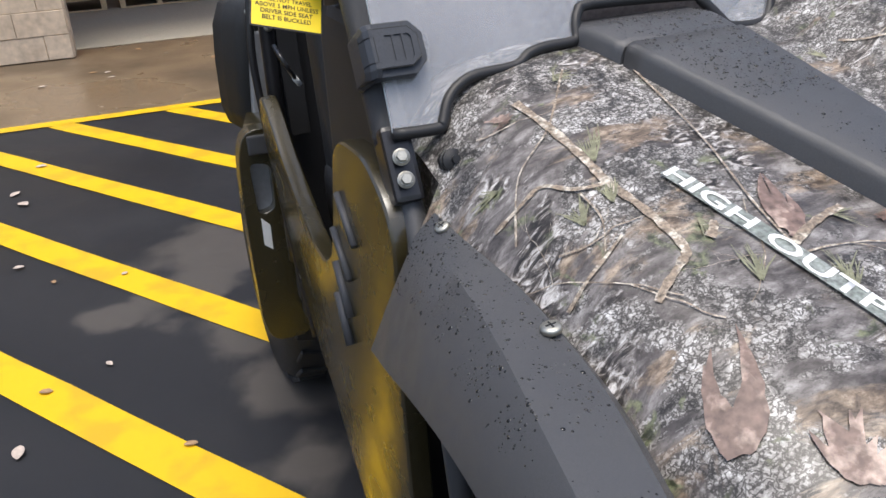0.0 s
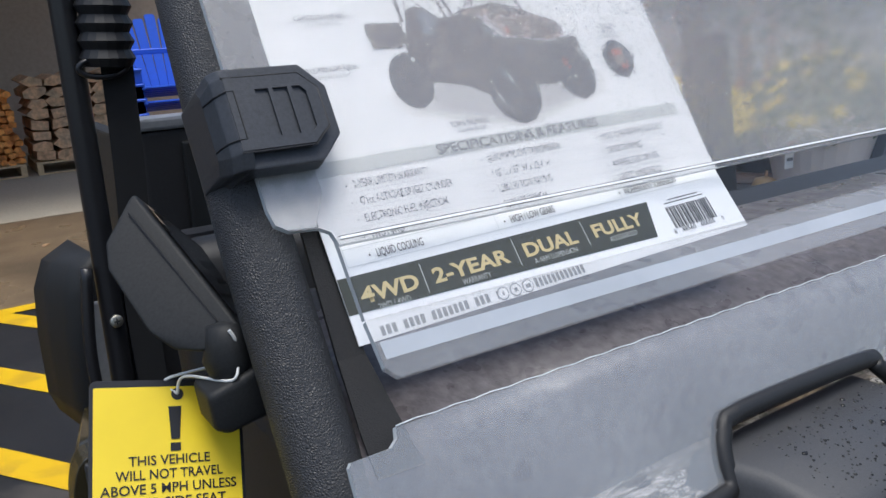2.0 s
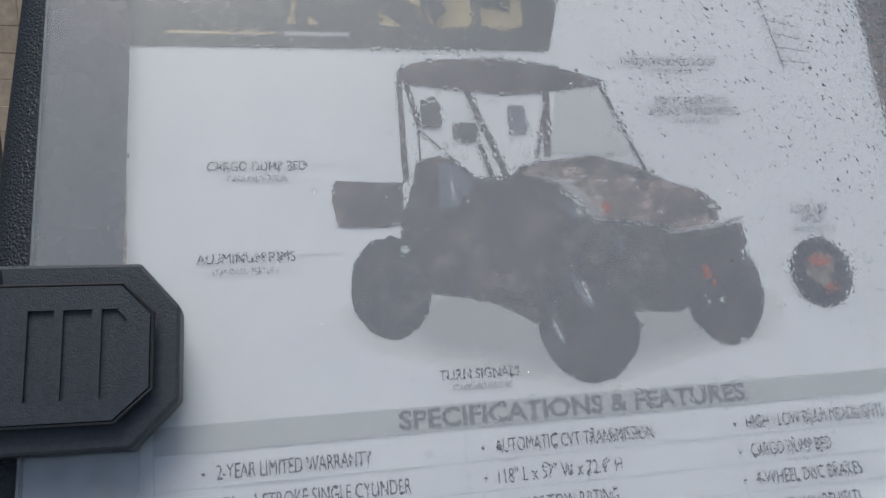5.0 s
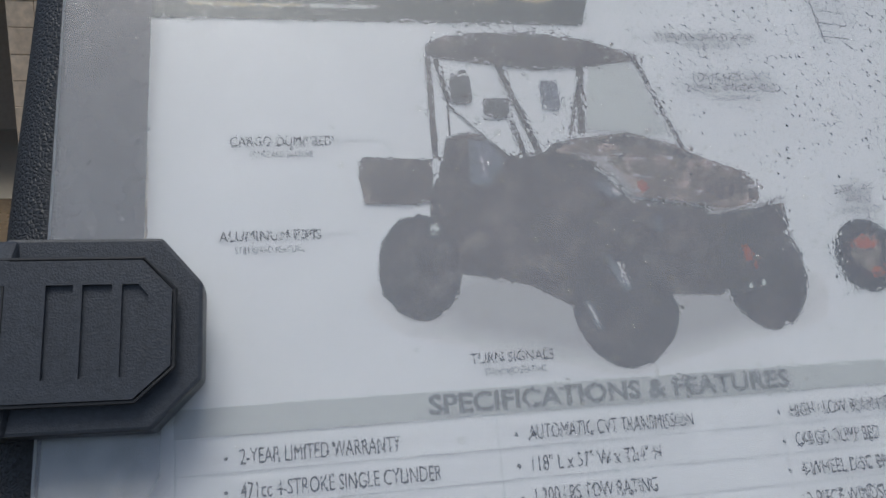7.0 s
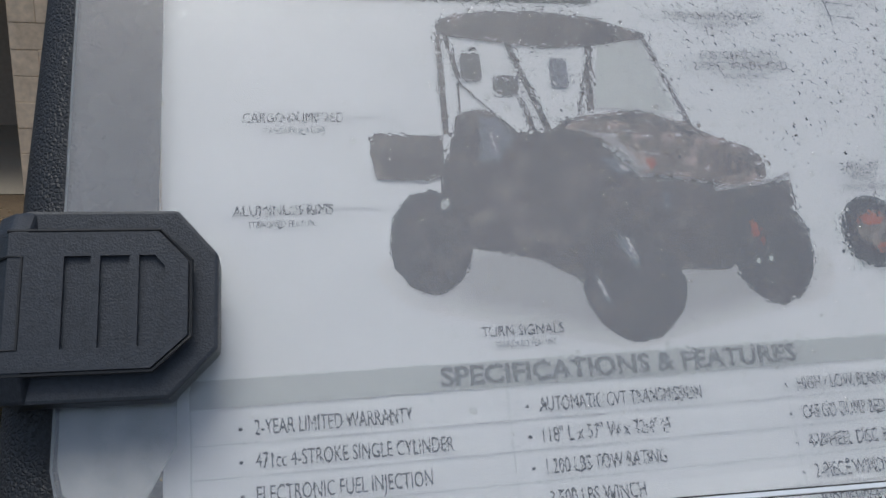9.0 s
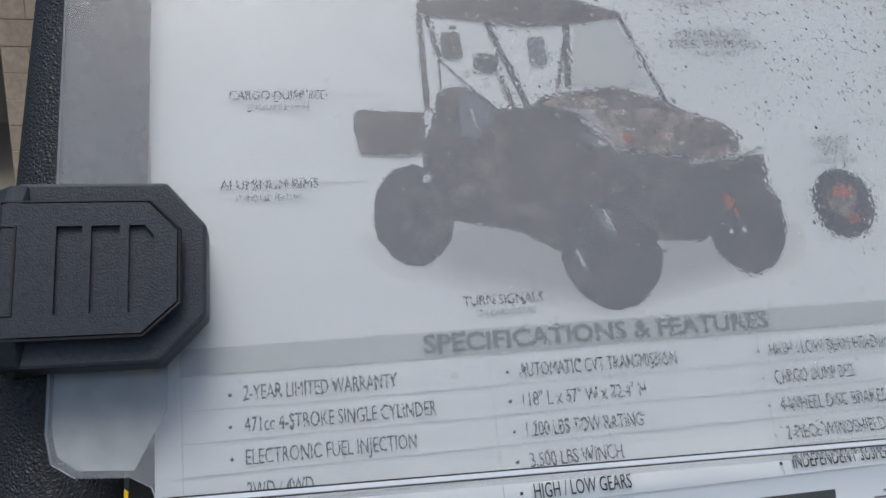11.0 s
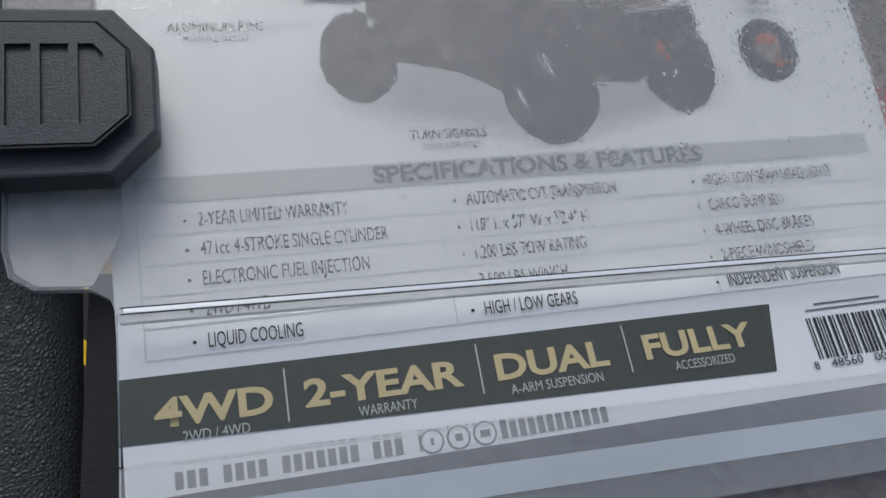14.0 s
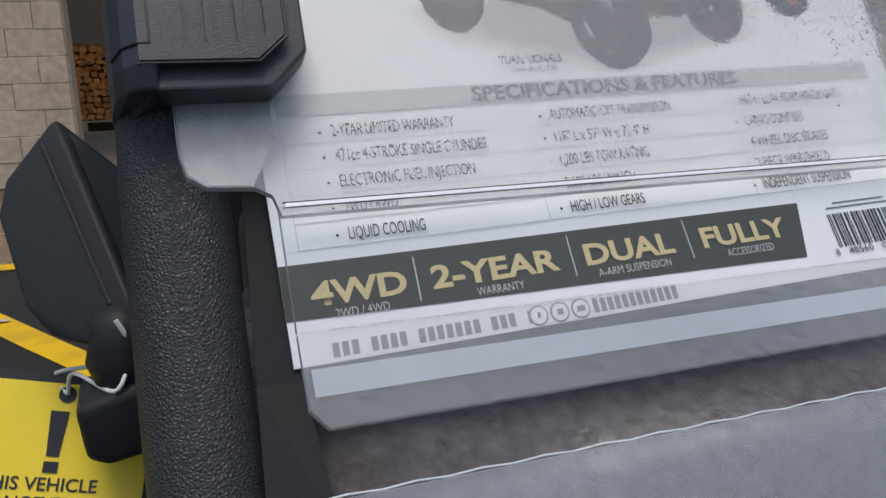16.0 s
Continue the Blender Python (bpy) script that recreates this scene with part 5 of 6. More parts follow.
def rect(u0, v0, u1, v1):
    return [(u0, v0), (u1, v0), (u1, v1), (u0, v1)]


def words(text, u, v, h, m, width=0.0, bold=0.0, lift=0.0010, align="LEFT"):
    return part("text_line", curl(lettering(text, h, SHEET @ Matrix.Translation((u, v, lift)), width, align, bold)), m, poster)


part("sheet", curl(prism(rect(0, 0, 0.40, 0.508), 0.0012, SHEET), True), paper, poster, "white card sheet")
art("banner", [[(0, 0.0215), (0.2895, 0.0130), (0.2975, 0.0455), (0, 0.0475)]], ink_olive, "dark olive banner")
for u in (0.064, 0.147, 0.217):
    art("divider", [rect(u, 0.022, u + 0.0007, 0.044)], ink_pale, lift=0.0008)
for text, u0, u1, small in (("4WD", 0.0125, 0.0590, "2WD / 4WD"), ("2-YEAR", 0.0715, 0.1395, "WARRANTY"), ("DUAL", 0.1545, 0.2075, "A-ARM SUSPENSION"), ("FULLY", 0.2255, 0.2825, "ACCESSORIZED")):
    words(text, u0, 0.0270, 0.0108, ink_gold, u1 - u0, 0.045)
    words(small, (u0 + u1) / 2, 0.0200, 0.0042, ink_pale, {"2WD / 4WD": 0.026, "WARRANTY": 0.025, "A-ARM SUSPENSION": 0.043, "ACCESSORIZED": 0.031}[small], align="CENTER")
# web address and handle, as plain upright bars with three round icons
for start, end, count, gaps in ((0.0, 0.092, 20, (3, 8, 16)), (0.0975, 0.0985, 1, ()), (0.133, 0.183, 12, ())):
    step_ = (end - start) / count
    for k in range(count):
        if k not in gaps:
            tall = 0.0068 if k != 0 or count != 12 else 0.0074
            art("address_bar", [rect(0.0185 + start + step_ * k, 0.0021, 0.0185 + start + step_ * (k + (0.70 if count > 1 else 1)), 0.0021 + tall)], ink_grey)
for c, w in ((0.103, 0.0007), (0.1145, 0.0016), (0.126, 0.0022)):
    icon = art("icon", [ellipse(0.0185 + c, 0.0055, 0.0052, 0.0052)], ink_grey, "round grey icon")
    art("icon_disc", [ellipse(0.0185 + c, 0.0055, 0.0043, 0.0043)], paper, lift=0.0008)
    art("icon_mark", [rect(0.0185 + c - w, 0.0040, 0.0185 + c + w, 0.0070)], ink_grey, lift=0.0011)
# bar code
rng = random.Random(4)
bars, u = [], 0.3145
while u < 0.369:
    w = 0.00080 * rng.choice((1, 1, 2, 2))
    bars.append(rect(u, 0.0155, u + w, 0.0360))
    u += w + 0.00080 * rng.choice((1, 1, 2))
art("bar_code", bars, ink_black, "black bar code")
words("8", 0.3100, 0.0110, 0.0040, ink_black)
words("48560", 0.3195, 0.0110, 0.0040, ink_black, 0.018)
words("00005", 0.3445, 0.0110, 0.0040, ink_black, 0.018)
words("0", 0.3725, 0.0110, 0.0040, ink_black)
art("small_print", [rect(0.322, 0.0420, 0.361, 0.0430), rect(0.316, 0.0392, 0.366, 0.0402)], ink_grey, "unreadable small print")
# table
art("table_heading", [rect(0.0105, 0.1200, 0.3835, 0.1315)], ink_pale, "pale grey heading band")
words("SPECIFICATIONS & FEATURES", 0.1130, 0.1222, 0.0078, ink_grey, 0.169, 0.045)
lines = [rect(0.0105, 0.0535 + 0.0130 * k, 0.3835, 0.0540 + 0.0130 * k) for k in range(5)] + [rect(u, 0.0535, u + 0.0005, 0.1200) for u in (0.0105, 0.1415, 0.2740, 0.3830)]
art("table_rules", lines, ink_line, "thin grey rules")
TABLE = [[("2-YEAR LIMITED WARRANTY", 0.0775), ("471cc 4-STROKE SINGLE CYLINDER", 0.0970), ("ELECTRONIC FUEL INJECTION", 0.0850), ("2WD / 4WD", 0.0320), ("LIQUID COOLING", 0.0465)],
         [("AUTOMATIC CVT TRANSMISSION", 0.0820), ('118" L x 57" W x 72.4" H', 0.0630), ("1,200 LBS TOW RATING", 0.0590), ("3,500 LBS WINCH", 0.0460), ("HIGH / LOW GEARS", 0.0480)],
         [("HIGH / LOW BEAM HEADLIGHTS", 0.0760), ("CARGO DUMP BED", 0.0430), ("4-WHEEL DISC BRAKES", 0.0570), ("2-PIECE WINDSHIELD", 0.0530), ("INDEPENDENT SUSPENSION", 0.0640)]]
for c, (u, column) in enumerate(zip((0.0355, 0.1550, 0.2795), TABLE)):
    for r, (text, w) in enumerate(column):
        words(text, u, 0.1085 - 0.0130 * r, 0.0062, ink_black, w * (0.83, 0.93, 1.0)[c])
    art("bullets", [ellipse(u - 0.0055, 0.1112 - 0.0130 * r, 0.0008, 0.0008, 8) for r in range(5)], ink_black)
# callouts
for text, u, v, w in (("CARGO DUMP BED", 0.0345, 0.2440, 0.0445), ("ALUMINUM RIMS", 0.0290, 0.2005, 0.0430), ("TURN SIGNALS", 0.1330, 0.1420, 0.0375), ("THERMOFORMED ROOF", 0.2450, 0.2995, 0.0560), ("POLYCARBONATE", 0.2620, 0.2770, 0.0430), ("2-PIECE WINDSHIELD", 0.2570, 0.2710, 0.0530), ("3,500 LBS", 0.3275, 0.2150, 0.0225), ("WINCH", 0.3325, 0.2095, 0.0140)):
    words(text, u, v, 0.0046, ink_black, w)
for u, v, w in ((0.0425, 0.2385, 0.028), (0.0355, 0.1950, 0.029), (0.1385, 0.1368, 0.028), (0.2600, 0.2950, 0.026), (0.2710, 0.2660, 0.026), (0.3260, 0.2045, 0.026)):
    words("STANDARD FEATURE", u, v, 0.0030, ink_grey, w)
art("callout_lines", [rect(0.0805, 0.2465, 0.1010, 0.2470), [(0.1010, 0.2465), (0.1015, 0.2470), (0.1070, 0.2400), (0.1065, 0.2395)], rect(0.0735, 0.2030, 0.0945, 0.2035), rect(0.1515, 0.1480, 0.1520, 0.1800), rect(0.2340, 0.3015, 0.2430, 0.3020), [(0.2340, 0.3020), (0.2345, 0.3015), (0.2300, 0.2945), (0.2295, 0.2950)], rect(0.2500, 0.2750, 0.2560, 0.2755), rect(0.3020, 0.1830, 0.3210, 0.1835)], ink_line, "thin callout lines")
# heading block with the maker's mark as plain blocks
art("title_block", [[(0, 0.3075), (0.2070, 0.3075), (0.2230, 0.3620), (0, 0.3620)]], ink_olive, "dark olive title block")
art("title_mark", [[(0.0185, 0.3205), (0.0425, 0.3205), (0.0345, 0.3440), (0.0265, 0.3440)], rect(0.0455, 0.3205, 0.0695, 0.3440), rect(0.0740, 0.3205, 0.0800, 0.3440), rect(0.0840, 0.3205, 0.1065, 0.3440), rect(0.0175, 0.3145, 0.0700, 0.3158)] + [rounded(rect(a, 0.3205, a + 0.0235, 0.3440), 0.006, 4) for a in (0.1175, 0.1445, 0.1715)], ink_gold, "plain gold blocks of the maker's mark")
art("title_mark", [rect(0.0720, 0.3140, 0.1040, 0.3160)], ink_pale, lift=0.0008)
# pencil tally
pencil = [[(u + 0.025, v) for u, v in o] for o in [[(0.3105, 0.3420), (0.3118, 0.3420), (0.3190, 0.2980), (0.3178, 0.2980)]] + [[(0.3118 + 0.0014 * k, 0.3290 - 0.0085 * k), (0.3330, 0.3245 - 0.0075 * k), (0.3330, 0.3253 - 0.0075 * k), (0.3118 + 0.0014 * k, 0.3298 - 0.0085 * k)] for k in range(4)]]
art("tally_mark", pencil, ink_grey, "pencil tally mark")


def picture():
    """The printed picture of the vehicle, drawn as flat shapes."""
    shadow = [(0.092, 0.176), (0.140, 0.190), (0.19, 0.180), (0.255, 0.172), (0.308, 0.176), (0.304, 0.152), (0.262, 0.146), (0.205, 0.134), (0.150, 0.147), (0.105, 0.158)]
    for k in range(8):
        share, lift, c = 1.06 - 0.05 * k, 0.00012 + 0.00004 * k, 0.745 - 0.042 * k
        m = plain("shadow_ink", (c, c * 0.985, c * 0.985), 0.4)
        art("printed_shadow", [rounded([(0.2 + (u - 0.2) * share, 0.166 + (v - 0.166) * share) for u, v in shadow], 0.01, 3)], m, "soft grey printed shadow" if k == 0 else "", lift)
    tyres = [ellipse(0.1145, 0.1862, 0.0188, 0.0240, 34, 0.035, 1), ellipse(0.2080, 0.1630, 0.0250, 0.0268, 36, 0.035, 2), ellipse(0.2810, 0.1778, 0.0220, 0.0282, 34, 0.035, 3)]
    art("printed_tyre", tyres, ink_tyre, lift=0.00055)
    body = [(0.120, 0.198), (0.1317, 0.1825), (0.1500, 0.1790), (0.1648, 0.1752), (0.1840, 0.1640), (0.2050, 0.1700), (0.2332, 0.1680), (0.2571, 0.1668), (0.2700, 0.1800), (0.2940, 0.1875), (0.2990, 0.2000), (0.2985, 0.2110), (0.2850, 0.2100), (0.2673, 0.2075), (0.2385, 0.2130), (0.2190, 0.2150), (0.2060, 0.2280), (0.1900, 0.2380), (0.1700, 0.2390), (0.1280, 0.2350), (0.1215, 0.2170)]
    art("printed_body", [body, [(0.1270, 0.2300), (0.1313, 0.2464), (0.1360, 0.2492), (0.1430, 0.2502), (0.1513, 0.2480), (0.1620, 0.2370), (0.1500, 0.2250)], [(0.1740, 0.2350), (0.1830, 0.2440), (0.1960, 0.2468), (0.2060, 0.2440), (0.2020, 0.2300)]], ink_body, "dark printed vehicle body", 0.0005)
    art("printed_roof", [rounded([(0.1245, 0.2925), (0.1279, 0.2984), (0.1460, 0.3020), (0.1768, 0.3031), (0.2050, 0.3000), (0.2352, 0.2908), (0.2310, 0.2878), (0.2040, 0.2842), (0.1801, 0.2822), (0.1561, 0.2852), (0.1290, 0.2885)], 0.003, 3)], ink_body, "dark printed roof", 0.0006)
    bars_ = []
    for (a, b), (c, d), w in (((0.1262, 0.290), (0.1258, 0.2370), 0.0030), ((0.1300, 0.288), (0.1345, 0.2660), 0.0026), ((0.1340, 0.266), (0.1335, 0.2480), 0.0010), ((0.1603, 0.285), (0.1680, 0.2620), 0.0034), ((0.1680, 0.263), (0.1770, 0.2360), 0.0036), ((0.1640, 0.256), (0.1690, 0.2370), 0.0026), ((0.1340, 0.2640), (0.1500, 0.2480), 0.0014), ((0.2020, 0.285), (0.1985, 0.2490), 0.0038), ((0.2030, 0.285), (0.1925, 0.2480), 0.0018), ((0.2318, 0.289), (0.2508, 0.2378), 0.0026), ((0.1310, 0.2745), (0.1620, 0.2705), 0.0014), ((0.1640, 0.2690), (0.1960, 0.2680), 0.0014)):
        bars_.append([(a - w / 2, b), (a + w / 2, b), (c + w / 2, d), (c - w / 2, d)])
    art("printed_cage", bars_, ink_body, lift=0.0007)
    art("printed_seat", [rounded(rect(0.1358, 0.2645, 0.1462, 0.2795), 0.003, 3), rounded(rect(0.1510, 0.2570, 0.1640, 0.2675), 0.003, 3)], ink_panel, lift=0.0008)
    art("printed_seat", [rounded(rect(0.1800, 0.2612, 0.1895, 0.2768), 0.003, 3), [(0.1420, 0.2465), (0.1510, 0.2450), (0.1590, 0.2360), (0.1490, 0.2230), (0.1410, 0.2240)]], ink_sheen, "blue-grey printed seat", 0.00085)
    art("printed_window", [[(0.2070, 0.2848), (0.2300, 0.2872), (0.2425, 0.2490), (0.2300, 0.2475), (0.2130, 0.2500), (0.2005, 0.2510)]], ink_glass, lift=0.0006)
    art("printed_hood", [[(0.1830, 0.2400), (0.1966, 0.2466), (0.2225, 0.2491), (0.2444, 0.2429), (0.2629, 0.2341), (0.2789, 0.2286), (0.2861, 0.2217), (0.2856, 0.2125), (0.2673, 0.2085), (0.2385, 0.2140), (0.2196, 0.2164), (0.2090, 0.2285), (0.1950, 0.2370)]], ink_tan, "camouflage printed hood", 0.0009)
    art("printed_hood", [[(0.2000, 0.2452), (0.2225, 0.2478), (0.2430, 0.2420), (0.2600, 0.2345), (0.2480, 0.2350), (0.2300, 0.2410), (0.2120, 0.2430)]], ink_bark, "darker strip under the printed windscreen", 0.00095)
    art("printed_hood", [[(0.1900, 0.2392), (0.2050, 0.2372), (0.2150, 0.2290), (0.2215, 0.2180), (0.2185, 0.2172), (0.2110, 0.2270), (0.2020, 0.2345)]], ink_shade, "pale printed fender edge", 0.00098)
    art("printed_bed", [[(0.0900, 0.2290), (0.0908, 0.2361), (0.0926, 0.2382), (0.1240, 0.2366), (0.1234, 0.2172), (0.1148, 0.2148), (0.0920, 0.2160)]], ink_bark, "dark camouflage printed bed", 0.0009)
    art("printed_bed", [[(0.0935, 0.2260), (0.1020, 0.2290), (0.1150, 0.2270), (0.1200, 0.2190), (0.1100, 0.2165), (0.0950, 0.2185)]], ink_body, lift=0.00095)
    art("printed_grille", [[(0.2640 + 0.0055 * k, 0.2130), (0.2662 + 0.0055 * k, 0.2133), (0.2690 + 0.0045 * k, 0.2245 - 0.001 * k), (0.2665 + 0.0045 * k, 0.2255 - 0.001 * k)] for k in range(4)], ink_body, lift=0.0011)
    art("printed_bumper", [[(0.2560, 0.2078), (0.2850, 0.2108), (0.2985, 0.2150), (0.2990, 0.2135), (0.2860, 0.2090), (0.2570, 0.2062)]], ink_shade, "pale printed bumper edge", 0.00105)
    rng = random.Random(31)
    grain = []
    for k in range(46):
        u, v = rng.uniform(0.196, 0.283), rng.uniform(0.214, 0.244)
        if v < 0.2455 - 0.42 * max(0, u - 0.235) and v > 0.2480 - 1.25 * max(0, u - 0.196) - 0.001:
            grain.append(ellipse(u, v, rng.uniform(0.0008, 0.0032), rng.uniform(0.0004, 0.0012), 8, 0.3, k))
    art("printed_grain", grain[0::3], ink_bark, lift=0.00115)
    art("printed_grain", grain[1::3], ink_body, lift=0.00117)
    art("printed_grain", grain[2::3], ink_shade_mid, lift=0.0012)
    art("printed_sheen", [[(0.2000, 0.1900), (0.2050, 0.1850), (0.2120, 0.1720), (0.2095, 0.1700), (0.2035, 0.1800)], [(0.1885, 0.1680), (0.1925, 0.1640), (0.1950, 0.1540), (0.1915, 0.1560)], [(0.1990, 0.2250), (0.2070, 0.2240), (0.2140, 0.2165), (0.2080, 0.2160)], [(0.2285, 0.2060), (0.2320, 0.2068), (0.2318, 0.1990), (0.2290, 0.1985)]], ink_sheen, lift=0.00105)
    art("printed_shine", [[(0.2062, 0.1850), (0.2080, 0.1842), (0.2110, 0.1740), (0.2095, 0.1735)], [(0.2090, 0.2215), (0.2125, 0.2195), (0.2135, 0.2170), (0.2095, 0.2185)], [(0.1895, 0.1655), (0.1910, 0.1650), (0.1935, 0.1575), (0.1922, 0.1572)], [(0.1468, 0.2380), (0.1476, 0.2382), (0.1490, 0.2280), (0.1482, 0.2278)]], ink_shade_mid, "pale printed glints", 0.0011)
    art("printed_lamp", [ellipse(0.2255, 0.2215, 0.0024, 0.0030, 12, 0.25, 3), ellipse(0.2735, 0.1862, 0.0022, 0.0040, 12, 0.3, 4), ellipse(0.2765, 0.1800, 0.0012, 0.0022, 9, 0.3, 5)], ink_orange, lift=0.0012)
    art("printed_hub", [ellipse(0.1222, 0.2035, 0.0020, 0.0019, 10, 0.15, 2), ellipse(0.2790, 0.1715, 0.0012, 0.0016, 9), ellipse(0.2720, 0.1705, 0.0008, 0.0012, 8)], ink_pale, lift=0.0012)
    art("winch_roundel", [ellipse(0.3385, 0.1830, 0.0178, 0.0188, 32)], ink_black, "round printed detail of the winch", 0.0005)
    art("winch_detail", [ellipse(0.3380, 0.1850, 0.0080, 0.0090, 20, 0.25, 5)], ink_tan, lift=0.0009)
    art("winch_detail", [ellipse(0.3385, 0.1890, 0.0065, 0.0030, 14, 0.2, 6), ellipse(0.3420, 0.1745, 0.0040, 0.0025, 12, 0.2, 7)], ink_orange, lift=0.0011)


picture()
for u in (0.02, 0.38):
    part("tape", prism(rect(u - 0.012, 0.495, u + 0.012, 0.520), 0.0003, SHEET @ Matrix.Translation((0, 0, 0.0012))), pane_step, poster, "clear tape")

# ---- warning tag on the mirror's arm ----
def hanging_tag():
    o, u, v = Vector((0.163, 0.9585, 1.2115)), Vector((0.0782, -0.0045, -0.0195)), Vector((0.026, 0.043, 0.0655))
    n = u.cross(v).normalized()
    u1, v1 = u.normalized(), n.cross(u.normalized())
    m = Matrix((u1, v1, n)).transposed().to_4x4()
    m = Matrix.Translation(o) @ m
    w, h = u.length, v.dot(v1)
    t = thing("warning_tag", o + u * 0.5, "yellow printed warning tag hanging from the mirror arm", "tag")
    part("card", prism(rounded([(-0.002, -0.002), (w + 0.002, -0.002), (w + 0.002, h + 0.004), (-0.002, h + 0.004)], 0.004, 3), 0.0006, m), ink_black, t, "black-edged card")
    part("yellow_face", prism(rounded([(0, 0), (w, 0), (w, h), (0, h)], 0.001, 2), 0.0003, m @ Matrix.Translation((0, 0, 0.0004))), tag_yellow, t, "yellow printed face")
    face = m @ Matrix.Translation((0, 0, 0.0009))
    for k, (text, wide) in enumerate((("THIS VEHICLE", 0.55), ("WILL NOT TRAVEL", 0.72), ("ABOVE 5 MPH UNLESS", 0.91), ("DRIVER SIDE SEAT", 0.75), ("BELT IS BUCKLED", 0.70))):
        part("text_line", lettering(text, h * 0.062, face @ Matrix.Translation((w * 0.50, h * (0.47 - 0.092 * k), 0)), w * wide, "CENTER", 0.015), ink_black, t)
    bm = flat([(w * 0.51, h * 0.635), (w * 0.57, h * 0.635), (w * 0.585, h * 0.86), (w * 0.495, h * 0.86)], face)
    flat(rect(w * 0.505, h * 0.555, w * 0.575, h * 0.61), face, bm)
    part("exclamation_mark", bm, ink_black, t)
    part("hole", flat(ellipse(w * 0.56, h * 0.945, 0.0035, 0.0035, 14), face), dark_interior, t)
    a = face @ Vector((w * 0.56, h * 0.945, 0))
    loop = smooth_path([a, a + Vector((0.004, -0.006, 0.012)), Vector((0.246, 0.957, 1.281)), Vector((0.252, 0.966, 1.290)), Vector((0.249, 0.988, 1.279)), a + Vector((-0.004, 0.006, 0.008)), a], 6)
    part("string", tube(loop, 0.0009, 6), white_cord, t, "white knotted string", smooth=True)
    b = bmesh.new()
    tube(smooth_path([(0.250, 0.966, 1.288), (0.252, 0.962, 1.300), (0.249, 0.962, 1.308)], 4), 0.0011, 6, bm=b)
    part("string_end", b, white_cord, t)


hanging_tag()

# ---- chairs for sale ----
def garden_chair(x, y, z, m, name_label, first):
    """A moulded slat-back garden chair; stacked ones show seat rims and arms."""
    t = thing("garden_chair", (x, y, z), name_label, "chair", "stacked garden chairs")
    if first:
        for k in range(7):
            a = (k - 3) * 0.085
            h = 0.62 - 0.035 * abs(k - 3) ** 1.4
            o = rounded([(-0.034, 0), (0.034, 0), (0.042, h), (-0.042, h)], 0.02, 3)
            part("back_slat", prism(o, 0.014, Matrix.Translation((x + a * 0.82, y + 0.12, z + 0.33)) @ pose(0, 0, 0, 72, 0, 0) @ pose(0, 0, 0, 0, 0, -a * 38)), m, t)
        part("back_rail", bevel(box((0.52, 0.03, 0.05), Matrix.Translation((x, y + 0.22, z + 0.62))), 0.01, 1), m, t)
    for k in range(5):
        part("seat_slat", bevel(box((0.50, 0.085, 0.018), Matrix.Translation((x, y - 0.20 + k * 0.095, z + 0.35 - k * 0.022)) @ pose(0, 0, 0, -12, 0, 0)), 0.005, 1), m, t)
    for s in (-1, 1):
        part("arm", bevel(box((0.10, 0.62, 0.022), Matrix.Translation((x + s * 0.32, y - 0.02, z + 0.50))), 0.008, 1), m, t)
        part("leg", bevel(box((0.08, 0.03, 0.50), Matrix.Translation((x + s * 0.31, y - 0.28, z + 0.25))), 0.008, 1), m, t)
        part("leg", bevel(box((0.03, 0.62, 0.06), Matrix.Translation((x + s * 0.27, y, z + 0.30)) @ pose(0, 0, 0, -14, 0, 0)), 0.008, 1), m, t)
    return t


blue_plastic = material("blue_plastic", (0.02, 0.10, 0.62), 0.38, vary=0.06, grain=40)
teal_plastic = material("teal_plastic", (0.02, 0.50, 0.46), 0.4, vary=0.06, grain=40)
for k in range(7):
    garden_chair(1.99, 7.50, 0.005 + 0.115 * k, blue_plastic, "blue plastic slat-back garden chair in a stack", k == 6)
for k in range(3):
    garden_chair(2.72, 7.45, 0.005 + 0.115 * k, teal_plastic, "teal plastic slat-back garden chair in a stack", k == 2)


# ---- flowers ----
leaf_green = material("leaf_green", (0.06, 0.11, 0.03), 0.5, vary=0.5, grain=40, blotch=(0.09, 0.14, 0.05), blotch_scale=20)
petal_yellow = material("petal_yellow", (0.86, 0.62, 0.01), 0.5, vary=0.2, grain=60)
petal_red = material("petal_red", (0.50, 0.025, 0.045), 0.5, vary=0.25, grain=60)
petal_orange = material("petal_orange", (0.55, 0.17, 0.03), 0.5, vary=0.25, grain=60)
pot_white = material("pot_white", (0.84, 0.77, 0.71), 0.45, vary=0.05, grain=30)
pot_dark = material("pot_dark", (0.05, 0.05, 0.05), 0.5, vary=0.1, grain=30)


